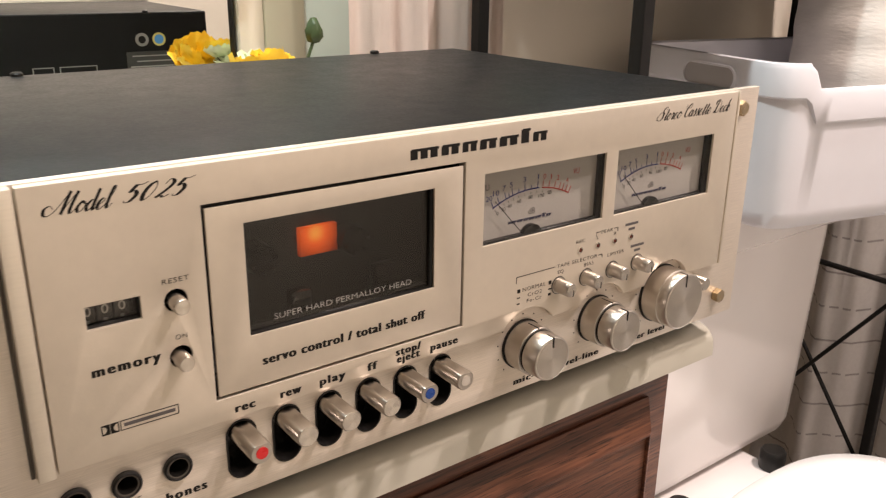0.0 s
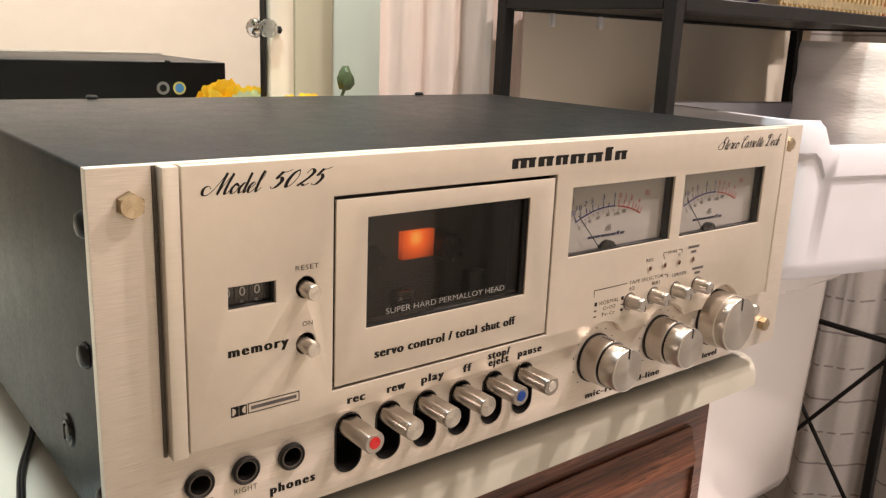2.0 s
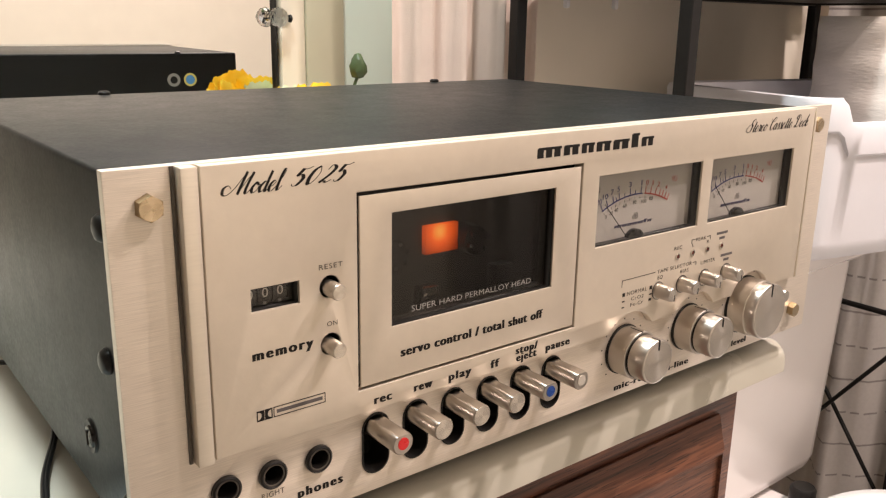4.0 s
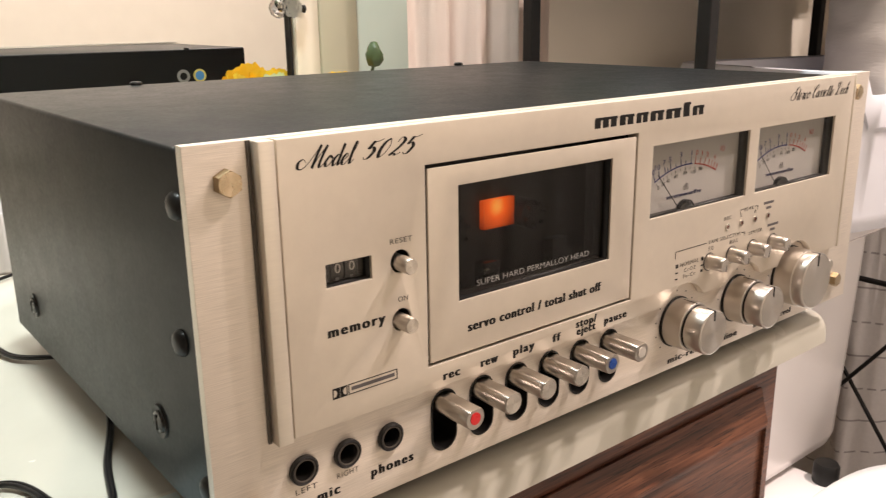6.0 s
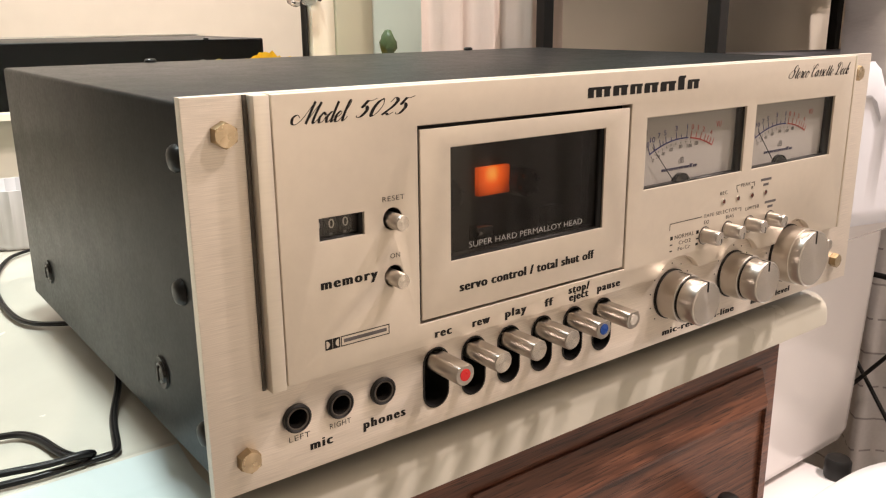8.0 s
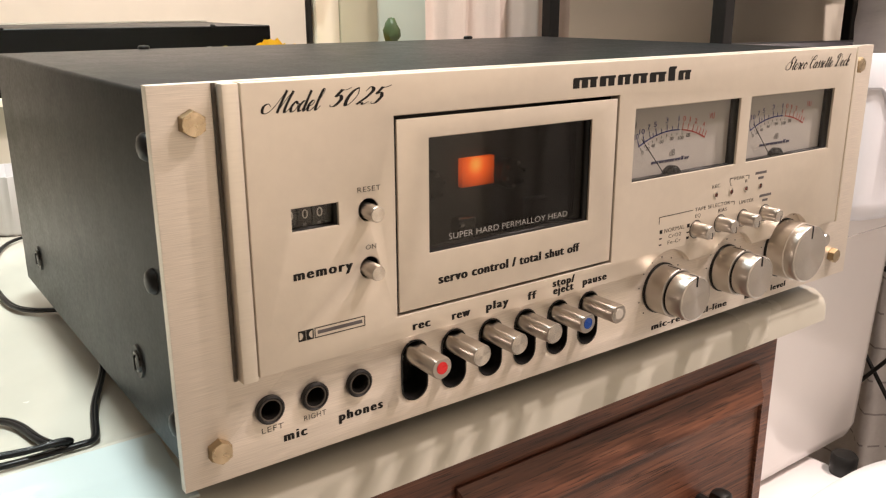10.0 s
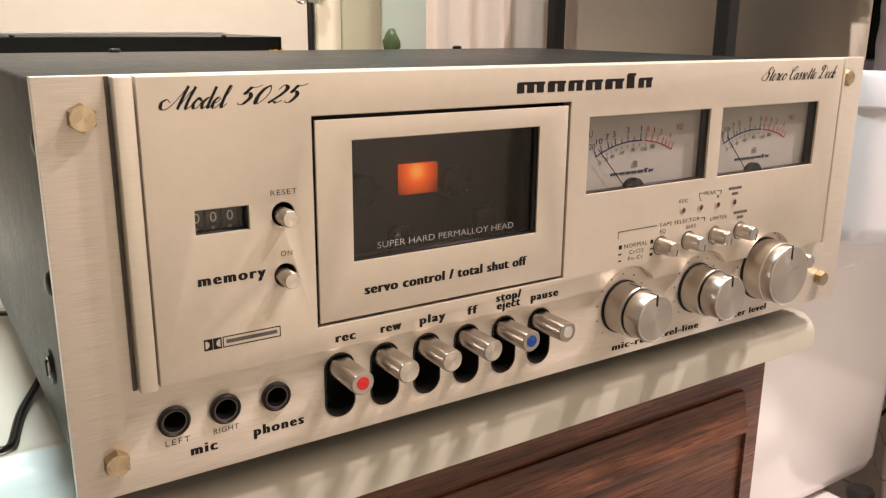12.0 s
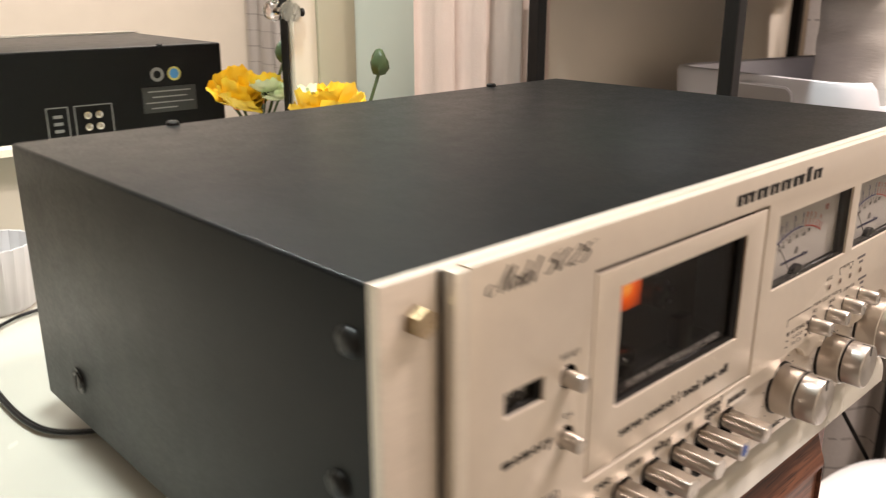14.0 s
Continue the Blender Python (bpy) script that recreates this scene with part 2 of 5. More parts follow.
def striped(name):
    """White cloth with thin woven lines at even heights, every other one broken."""
    m = bpy.data.materials.new(name)
    m.use_nodes = True
    n, l = m.node_tree.nodes, m.node_tree.links
    b = n["Principled BSDF"]
    tc, sep = n.new("ShaderNodeTexCoord"), n.new("ShaderNodeSeparateXYZ")
    l.new(tc.outputs["Object"], sep.inputs[0])

    def op(kind, a, c=None):
        x = n.new("ShaderNodeMath")
        x.operation = kind
        for k, v in enumerate((a, c)):
            if v is None:
                continue
            if isinstance(v, (int, float)):
                x.inputs[k].default_value = v
            else:
                l.new(v, x.inputs[k])
        return x.outputs[0]

    z = op("DIVIDE", sep.outputs[2], 0.056)
    line = op("LESS_THAN", op("FRACT", z), 0.055)
    odd = op("GREATER_THAN", op("FRACT", op("MULTIPLY", z, 0.5)), 0.5)
    gap = op("LESS_THAN", op("FRACT", op("DIVIDE", sep.outputs[1], 0.016)), 0.35)
    cut = op("MULTIPLY", odd, gap)
    on = op("MULTIPLY", line, op("SUBTRACT", 1.0, cut))
    weave = n.new("ShaderNodeTexNoise")
    weave.inputs["Scale"].default_value = 180
    l.new(tc.outputs["Object"], weave.inputs[0])
    cloth = n.new("ShaderNodeValToRGB")
    cloth.color_ramp.elements[0].color, cloth.color_ramp.elements[1].color = (0.66, 0.62, 0.58, 1), (0.76, 0.72, 0.68, 1)
    l.new(weave.outputs[0], cloth.inputs[0])
    mix = n.new("ShaderNodeMix")
    mix.data_type = "RGBA"
    l.new(op("MULTIPLY", on, 0.6), mix.inputs[0])
    l.new(cloth.outputs[0], mix.inputs[6])
    mix.inputs[7].default_value = (0.16, 0.13, 0.12, 1)
    l.new(mix.outputs[2], b.inputs["Base Color"])
    b.inputs["Roughness"].default_value = 0.85
    return m


STRIPED = striped("striped_cloth")

# ---------------------------------------------------------------- builders


def thing(name, base, label, category, group="", kind=""):
    ob = new(name)
    ob.location = base
    return tagged(ob, label, category, group, kind)


def base_of(ob):
    while ob.parent:
        ob = ob.parent
    return ob.location.copy()


def part(name, bm, material, parent=None, label="", smooth=True, angle=40):
    """Links a bmesh, given in world metres, as one mesh object under a thing or a part."""
    if parent is not None:
        bmesh.ops.translate(bm, vec=-base_of(parent), verts=bm.verts)
    bmesh.ops.recalc_face_normals(bm, faces=bm.faces)
    me = bpy.data.meshes.new(name)
    bm.to_mesh(me)
    bm.free()
    me.materials.append(material)
    if smooth:
        me.shade_smooth()
        me.set_sharp_from_angle(angle=radians(angle))
    ob = new(name, me)
    if parent is not None:
        ob.parent = parent
    if label:
        tagged(ob, label)
    return ob


def box(x0, x1, y0, y1, z0, z1, bevel=0.0, seg=2, bm=None):
    bm = bm or bmesh.new()
    made = bmesh.ops.create_cube(bm, size=1, matrix=Matrix.LocRotScale(((x0 + x1) / 2, (y0 + y1) / 2, (z0 + z1) / 2), None, (x1 - x0, y1 - y0, z1 - z0)))
    if bevel:
        edges = {e for v in made["verts"] for e in v.link_edges}
        bmesh.ops.bevel(bm, geom=list(edges), offset=bevel, segments=seg, affect="EDGES", profile=0.5)
    return bm


def lathe(profile, place, axis="y", seg=40, bm=None, caps=(True, True)):
    """Turns (radius, height) pairs round an axis through place; heights run along the axis."""
    bm = bm or bmesh.new()
    rings = []
    for r, h in profile:
        ring = []
        for k in range(seg if r > 1e-7 else 1):
            a = 2 * math.pi * k / seg
            p = (r * math.cos(a), h, r * math.sin(a)) if axis == "y" else (r * math.cos(a), r * math.sin(a), h) if axis == "z" else (h, r * math.cos(a), r * math.sin(a))
            ring.append(bm.verts.new(Vector(place) + Vector(p)))
        rings.append(ring)
    for a, b in zip(rings, rings[1:]):
        for k in range(max(len(a), len(b))):
            quad = [a[k % len(a)], a[(k + 1) % len(a)], b[(k + 1) % len(b)], b[k % len(b)]]
            quad = list(dict.fromkeys(quad))
            if len(quad) > 2:
                bm.faces.new(quad)
    for ring, capped in zip((rings[0], rings[-1]), caps):
        if capped and len(ring) > 2:
            bm.faces.new(ring)
    return bm


def arc(cx, cz, r, a0, a1, n):
    return [(cx + r * math.cos(radians(a0 + (a1 - a0) * k / n)), cz + r * math.sin(radians(a0 + (a1 - a0) * k / n))) for k in range(n + 1)]


def rect(x0, x1, z0, z1, r=0.0):
    if not r:
        return [(x0, z0), (x1, z0), (x1, z1), (x0, z1)]
    return arc(x1 - r, z0 + r, r, -90, 0, 6) + arc(x1 - r, z1 - r, r, 0, 90, 6) + arc(x0 + r, z1 - r, r, 90, 180, 6) + arc(x0 + r, z0 + r, r, 180, 270, 6)


def ring_of(cx, cz, r, n=32):
    return arc(cx, cz, r, 0, 360 - 360 / n, n - 1)


def sheet(outer, holes, y_front, y_back, bevel=0.0):
    """A plate that stands in the x-z plane, with holes right through it."""
    cu = bpy.data.curves.new("sheet", "CURVE")
    cu.dimensions, cu.fill_mode = "2D", "BOTH"
    cu.extrude = max(0.0, (y_back - y_front) / 2 - bevel)
    cu.bevel_depth, cu.bevel_resolution = bevel, 1
    cu.offset = -bevel
    for loop in (outer, *holes):
        sp = cu.splines.new("POLY")
        sp.points.add(len(loop) - 1)
        for p, (x, z) in zip(sp.points, loop):
            p.co = (x, z, 0, 1)
        sp.use_cyclic_u = True
    ob = bpy.data.objects.new("sheet", cu)
    scene.collection.objects.link(ob)
    me = bpy.data.meshes.new_from_object(ob.evaluated_get(bpy.context.evaluated_depsgraph_get()))
    bm = bmesh.new()
    bm.from_mesh(me)
    bpy.data.objects.remove(ob)
    bpy.data.curves.remove(cu)
    bpy.data.meshes.remove(me)
    bmesh.ops.transform(bm, matrix=Matrix.Translation((0, (y_front + y_back) / 2, 0)) @ Matrix.Rotation(radians(90), 4, "X"), verts=bm.verts)
    bmesh.ops.remove_doubles(bm, verts=bm.verts, dist=1e-6)
    return bm


def letters(words, x0, x1, z0, height, y, weight=0.0, slant=0.0, flip=False, fat=0.0, pitch=1.0):
    """Printed words in the x-z plane: from x0 to x1, their foot at z0, capitals of the given height."""
    cu = bpy.data.curves.new("letters", "FONT")
    cu.space_character = pitch
    cu.body, cu.size, cu.offset, cu.shear, cu.extrude, cu.resolution_u = words, 1.0, weight, slant, 0.004, 3
    ob = bpy.data.objects.new("letters", cu)
    scene.collection.objects.link(ob)
    me = bpy.data.meshes.new_from_object(ob.evaluated_get(bpy.context.evaluated_depsgraph_get()))
    bm = bmesh.new()
    bm.from_mesh(me)
    bpy.data.objects.remove(ob)
    bpy.data.curves.remove(cu)
    bpy.data.meshes.remove(me)
    low, high = min(v.co.x for v in bm.verts), max(v.co.x for v in bm.verts)
    left, right = x0 + fat, x1 - fat
    for v in bm.verts:
        x = (v.co.x - low) / (high - low)
        v.co = ((right - (right - left) * x) if flip else left + (right - left) * x, y - 0.00006 - v.co.z * 0.01, z0 + v.co.y / 0.69 * height)
    if fat:
        # heavy uprights with thin cross strokes, like a fat-face type
        base = bm.verts[:] + bm.edges[:] + bm.faces[:]
        for k, step in enumerate((-1.0, -0.5, 0.5, 1.0)):
            made = bmesh.ops.duplicate(bm, geom=base)
            moved = [g for g in made["geom"] if isinstance(g, bmesh.types.BMVert)]
            bmesh.ops.translate(bm, vec=(fat * step, -0.000004 * (k + 1), 0), verts=moved)
    return bm


def glyph(*strokes):
    """Strokes of a script letter: runs of (x, height) with the baseline at 0, small letters 1 high, capitals 2."""
    return [list(zip(run[::2], run[1::2])) for run in strokes]


SCRIPT = {}
SCRIPT["M"] = 2.0, glyph((-0.30, 0.62, -0.72, 0.95, -1.15, 0.70, -1.05, 0.18, -0.55, 0.05, 0.05, 0.60, 0.85, 2.15), (0.85, 2.15, 0.72, 1.1, 0.62, 0.0), (0.62, 0.0, 1.10, 1.2, 1.62, 2.05), (1.62, 2.05, 1.42, 1.0, 1.38, 0.25, 1.55, 0.0, 1.95, 0.40))
SCRIPT["o"] = 0.90, glyph((0.62, 0.95, 0.38, 1.0, 0.05, 0.50, 0.22, 0.02, 0.58, 0.15, 0.75, 0.62, 0.55, 0.98, 0.62, 0.80, 0.95, 0.72))
SCRIPT["d"] = 1.02, glyph((0.70, 0.85, 0.42, 1.0, 0.05, 0.50, 0.20, 0.0, 0.50, 0.20, 0.72, 0.70), (0.82, 2.0, 0.74, 1.0, 0.70, 0.20, 0.82, 0.0, 1.10, 0.40))
SCRIPT["e"] = 0.85, glyph((0.0, 0.38, 0.40, 0.52, 0.66, 0.82, 0.45, 1.0, 0.12, 0.60, 0.18, 0.08, 0.48, 0.0, 0.90, 0.42))
SCRIPT["l"] = 0.70, glyph((0.0, 0.40, 0.45, 1.35, 0.56, 1.95, 0.36, 2.0, 0.22, 1.2, 0.20, 0.20, 0.36, 0.0, 0.70, 0.40))
SCRIPT["t"] = 0.66, glyph((0.0, 0.40, 0.42, 1.10), (0.44, 1.65, 0.30, 0.60, 0.28, 0.15, 0.42, 0.0, 0.70, 0.40), (0.10, 1.08, 0.70, 1.12))
SCRIPT["r"] = 0.78, glyph((0.0, 0.40, 0.25, 1.08, 0.30, 0.90, 0.58, 0.92, 0.46, 0.25, 0.56, 0.0, 0.80, 0.40))
SCRIPT["s"] = 0.72, glyph((0.0, 0.38, 0.42, 1.12, 0.46, 0.75, 0.58, 0.30, 0.36, 0.0, 0.12, 0.14), (0.36, 0.0, 0.74, 0.40))
SCRIPT["a"] = 0.98, glyph((0.70, 0.85, 0.42, 1.0, 0.05, 0.50, 0.20, 0.0, 0.50, 0.25, 0.74, 1.0), (0.74, 1.0, 0.66, 0.25, 0.76, 0.0, 1.0, 0.40))
SCRIPT["c"] = 0.80, glyph((0.62, 0.78, 0.48, 1.0, 0.10, 0.58, 0.18, 0.06, 0.46, 0.0, 0.84, 0.42))
SCRIPT["k"] = 0.90, glyph((0.0, 0.40, 0.40, 1.95, 0.22, 1.4, 0.12, 0.0), (0.16, 0.45, 0.50, 1.0, 0.56, 0.70, 0.26, 0.52, 0.46, 0.05, 0.62, 0.0, 0.95, 0.42))
SCRIPT["S"] = 1.25, glyph((1.20, 1.55, 1.15, 2.05, 0.72, 1.95, 0.52, 1.45, 0.80, 0.85, 0.70, 0.20, 0.10, 0.02, -0.35, 0.50, -0.05, 1.15, 0.60, 1.25, 1.0, 0.95), (0.10, 0.02, -0.50, 0.25, -0.52, 0.80))
SCRIPT["C"] = 1.15, glyph((0.55, 1.35, 0.95, 1.45, 1.10, 1.95, 0.70, 2.0, 0.22, 1.30, 0.15, 0.45, 0.50, 0.0, 1.0, 0.35), (0.22, 1.30, -0.20, 1.55, -0.10, 1.95))
SCRIPT["D"] = 1.65, glyph((0.70, 1.95, 0.55, 1.0, 0.40, 0.12, 0.05, 0.05, 0.10, 0.28, 0.55, 0.10, 1.05, 0.05, 1.45, 0.75, 1.25, 1.75, 0.60, 2.1, 0.05, 1.75, 0.15, 1.35))
SCRIPT["5"] = 1.18, glyph((0.30, 1.90, 0.10, 1.12, 0.40, 1.26, 0.68, 0.78, 0.46, 0.10, 0.12, 0.02, -0.02, 0.25), (0.26, 1.88, 0.62, 1.84, 1.02, 2.06))
SCRIPT["0"] = 1.18, glyph((0.55, 2.0, 0.20, 1.65, 0.05, 0.80, 0.25, 0.0, 0.62, 0.40, 0.78, 1.25, 0.55, 2.0))
SCRIPT["2"] = 1.25, glyph((0.18, 1.50, 0.40, 2.0, 0.80, 1.65, 0.62, 0.95, 0.0, 0.05), (0.0, 0.05, 0.35, 0.20, 0.62, 0.02, 0.98, 0.28))


def script(words, x0, x1, z0, height, y, thick=0.15, thin=0.035, slant=0.5):
    """Copperplate writing in the x-z plane: strokes swell as the pen comes down."""
    runs, pen = [], 0.0
    for ch in words:
        if ch == " ":
            pen += 0.75
            continue
        wide, strokes = SCRIPT[ch]
        runs += [[Vector((pen + px + slant * pz, pz)) for px, pz in run] for run in strokes]
        pen += wide
    low, high = min(p.x for r in runs for p in r), max(p.x for r in runs for p in r)
    bm = bmesh.new()
    for n, run in enumerate(runs):
        pts = [run[0] * 2 - run[1]] + run + [run[-1] * 2 - run[-2]]
        line = []
        for a, b, c, d in zip(pts, pts[1:], pts[2:], pts[3:]):
            for k in range(8):
                u = k / 8
                line.append(0.5 * (2 * b + (c - a) * u + (2 * a - 5 * b + 4 * c - d) * u * u + (3 * b - a - 3 * c + d) * u ** 3))
        line.append(run[-1])
        last = None
        for k, p in enumerate(line):
            way = (line[min(k + 1, len(line) - 1)] - line[max(k - 1, 0)]).normalized()
            half = 0.5 * (thin + (thick - thin) * max(0.0, -way.y) ** 1.4)
            side = Vector((-way.y, way.x)) * half
            pair = []
            for q in (p + side, p - side):
                pair.append(bm.verts.new((x0 + (q.x - low) / (high - low) * (x1 - x0), y - 0.00007 - 0.000002 * n, z0 + q.y * height / 2)))
            if last:
                bm.faces.new((last[0], last[1], pair[1], pair[0]))
            last = pair
    return bm


def tube(name, points, radius, material, parent=None, label="", cyclic=False):
    cu = bpy.data.curves.new(name, "CURVE")
    cu.dimensions, cu.bevel_depth, cu.bevel_resolution, cu.resolution_u = "3D", radius, 3, 8
    sp = cu.splines.new("NURBS")
    sp.points.add(len(points) - 1)
    off = base_of(parent) if parent is not None else Vector()
    for p, co in zip(sp.points, points):
        p.co = (*(Vector(co) - off), 1)
    sp.use_endpoint_u, sp.order_u, sp.use_cyclic_u = True, 4, cyclic
    cu.materials.append(material)
    ob = new(name, cu)
    ob.parent = parent
    if label:
        tagged(ob, label)
    return ob


# ---------------------------------------------------------------- room
def setting(name, bm, material, label, smooth=False):
    return tagged(part(name, bm, material, None, "", smooth), label, name.split("_")[0], "", "structure")


setting("wall_north", box(-1.35, 1.75, 0.58, 0.68, 0, 2.4), WALL, "plain cream painted bathroom wall behind the mirror")
setting("wall_north_east", box(0.585, 1.749, 0.462, 0.579, 0, 2.399), WALL, "cream painted wall behind the toilet")
setting("wall_south", box(-1.35, 1.75, -1.75, -1.65, 0, 2.4), WALL, "plain cream painted bathroom wall")
# Unseen wall, coloured dark so the deck's left side and metal reflect less.
setting("wall_west", box(-1.45, -1.35, -1.75, 0.68, 0, 2.4), DARK_WALL, "plain unseen wall closing the room, dark brown to dim reflections")
setting("wall_east", box(1.75, 1.85, -1.75, 0.68, 0, 2.4), WALL, "plain cream painted bathroom wall beyond the bath")
setting("ceiling", box(-1.45, 1.85, -1.75, 0.68, 2.4, 2.5), CEIL, "plain white painted ceiling")
floor = setting("floor", box(-1.45, 1.85, -1.75, 0.68, -0.1, -0.004), TILE, "grey tiled bathroom floor")
tile_mesh = None
for i in range(10):
    for j in range(8):
        x, y = -1.4 + i * 0.32, -1.7 + j * 0.3
        if tile_mesh is None:
            tile = part("tile", box(0, 0.317, 0, 0.297, -0.004, 0.0, 0.0012, 1), TILE, None, "", False)
            tile_mesh = tile.data
        else:
            tile = new("tile", tile_mesh)
        tile.location, tile.parent = (x, y, 0), floor
# window casing and recess beside the mirror
setting("trim_cream", box(0.3375, 0.3645, 0.533, 0.579, 0.80, 2.1, 0.002), CREAM_TRIM, "cream painted wooden casing beside the mirror", True)
setting("trim_beige", box(0.3648, 0.4095, 0.531, 0.579, 0.80, 2.1, 0.002), OLIVE, "beige painted casing strip", True)
setting("trim_mint", box(0.41, 0.584, 0.537, 0.579, 0.80, 2.1, 0.001), MINT, "pale mint painted panel half behind a curtain", True)


# ---------------------------------------------------------------- vanity
SINK_X, SINK_Y, SINK_A, SINK_B = -0.25, 0.26, 0.28, 0.193


def slab_height(x, y):
    f = (abs((x - SINK_X) / SINK_A) ** 4 + abs((y - SINK_Y) / SINK_B) ** 4) ** 0.25
    s = min(max((1 - f) / 0.75, 0), 1)
    z = 0.797 - 0.055 * s * s * (3 - 2 * s)
    # low rim along the front: short rise behind, slope down to a flat ledge before it
    if y < 0.0655:
        z += 0.0012 - 0.0050 * min((0.0655 - y) / 0.0185, 1)
    elif y < 0.0715:
        z += 0.0012 * (0.0715 - y) / 0.006
    for d, r in ((y - 0.007, 0.010), (0.405 - x, 0.005)):
        if d < r:
            z -= r - math.sqrt(max(0, r * r - (r - d) ** 2))
    return z


def countertop():
    bm = bmesh.new()
    edge = [0.010 * (1 - math.cos(radians(a))) for a in (0, 15, 30, 45, 60, 75, 90)]
    xs = [-0.80 + k * 0.0119 for k in range(101)] + [0.405 - e / 2 for e in reversed(edge)]
    ys = [0.007 + e for e in edge] + [0.020, 0.030, 0.040, 0.045, 0.0465, 0.0475, 0.050, 0.056, 0.062, 0.0645, 0.0655, 0.0663, 0.068, 0.0715] + [0.0745 + k * 0.0075 for k in range(66)] + [0.5785]
    grid = [[bm.verts.new((x, y, slab_height(x, y))) for y in ys] for x in xs]
    for a, b in zip(grid, grid[1:]):
        for k in range(len(ys) - 1):
            bm.faces.new((a[k], b[k], b[k + 1], a[k + 1]))
    rim = [g[0] for g in grid] + grid[-1][1:] + [g[-1] for g in reversed(grid[:-1])] + list(reversed(grid[0][1:-1]))
    low = [bm.verts.new((v.co.x, v.co.y, 0.773)) for v in rim]
    for k in range(len(rim)):
        bm.faces.new((rim[k], rim[(k + 1) % len(rim)], low[(k + 1) % len(rim)], low[k]))
    return bm


top = thing("countertop", (-0.2, 0.29, 0.773), "cream cultured marble vanity top with a shallow moulded basin", "countertop")
part("slab", countertop(), SLAB, top, "", True, 60)



def ledge():
    """Thin skin over the vanity top's flat front; bluish reflection put into its colour."""
    bm = bmesh.new()
    ys = (0.0165, 0.0175, 0.030, 0.045, 0.0475, 0.056, 0.0635, 0.0645)
    xs = [-0.79 + 0.025 * k for k in range(33)]
    lift = lambda y: -0.0006 if y in (ys[0], ys[-1]) else 0.0007
    grid = [[bm.verts.new((x, y, slab_height(x, y) + lift(y))) for y in ys] for x in xs]
    for a, b in zip(grid, grid[1:]):
        for k in range(len(ys) - 1):
            bm.faces.new((a[k], b[k], b[k + 1], a[k + 1]))
    return bm


part("front_ledge", ledge(), SHEEN_SKIN, top, "front ledge skin coloured with a bluish-white reflection", True, 30)

cab = thing("vanity_cabinet", (-0.2, 0.3, 0.0), "dark walnut bathroom vanity cabinet with raised doors and black pulls", "cabinet")
part("carcass", box(-0.78, 0.400, 0.034, 0.575, 0.09, 0.735), WALNUT, cab)
part("front_rail", box(-0.78, 0.400, 0.034, 0.060, 0.735, 0.773), WALNUT, cab)
part("back_rail", box(-0.78, 0.400, 0.465, 0.575, 0.735, 0.773), WALNUT, cab)
for x0, x1 in ((-0.78, -0.56), (0.05, 0.400)):
    part("end_block", box(x0, x1, 0.060, 0.465, 0.735, 0.773), WALNUT, cab)
part("plinth", box(-0.76, 0.38, 0.09, 0.57, 0.0, 0.09), WALNUT, cab)


def bevelled_door(x0, x1, z0, z1):
    """A raised door with a wide moulded bevel round its face."""
    bm = bmesh.new()
    loops = []
    for inset, y in ((0, 0.0335), (0.0, 0.0318), (0.002, 0.0305), (0.010, 0.0262), (0.0175, 0.0218), (0.0195, 0.0214), (0.0212, 0.0216), (0.0222, 0.0240), (0.0235, 0.0242)):
        loops.append([bm.verts.new((x, y, z)) for x, z in rect(x0 + inset * 0.4, x1 - inset * 0.4, z0 + inset, z1 - inset)])
    for a, b in zip(loops, loops[1:]):
        for k in range(4):
            bm.faces.new((a[k], a[(k + 1) % 4], b[(k + 1) % 4], b[k]))
    bm.faces.new(loops[-1])
    bm.faces.new(loops[0])
    return bm


for x0, x1 in ((0.137, 0.379), (-0.127, 0.115), (-0.391, -0.149)):
    door = part("door", bevelled_door(x0, x1, 0.13, 0.741), WALNUT, cab, "", True, 25)
    hx = x1 - 0.062
    pull = part("handle", box(hx - 0.006, hx + 0.006, 0.003, 0.015, 0.60, 0.684, 0.004), BLACK, door, "black metal pull handle")
    part("handle_post", lathe([(0.0045, 0.014), (0.0045, 0.0248)], (hx, 0, 0.67)), BLACK, door)
    part("handle_post", lathe([(0.0045, 0.014), (0.0045, 0.0248)], (hx, 0, 0.614)), BLACK, door)

# mirror door, its face leaning a little from the wall's line
mirror = thing("mirror_cabinet_door", (0.335, 0.537, 0.887), "frameless wall mirror with a dark edge and a crystal knob", "mirror")
MT = Matrix.Translation((0.335, 0.537, 0)) @ Matrix.Rotation(radians(-1.43), 4, "Z") @ Matrix.Translation((-0.335, -0.537, 0))


def turned(bm):
    bmesh.ops.transform(bm, matrix=MT, verts=bm.verts)
    return bm


part("glass", turned(box(-1.0, 0.3335, 0.5437, 0.547, 0.887, 2.0)), MIRROR, mirror, "", False)
part("edge_strip", turned(box(0.3337, 0.3352, 0.538, 0.548, 0.887, 2.0)), BLACK, mirror, "thin dark mirror edge", False)
part("bottom_strip", turned(box(-1.0, 0.3362, 0.535, 0.548, 0.881, 0.8867)), CREAM_TRIM, mirror, "", False)
part("backing", turned(box(-1.0, 0.3336, 0.5473, 0.5500, 0.888, 2.0)), BLACK, mirror, "", False)
ball = bmesh.new()
bmesh.ops.create_icosphere(ball, subdivisions=2, radius=0.0100, matrix=Matrix.Translation((0.3330, 0.5290, 0.983)))
part("knob", ball, CRYSTAL, mirror, "faceted clear crystal knob", False)
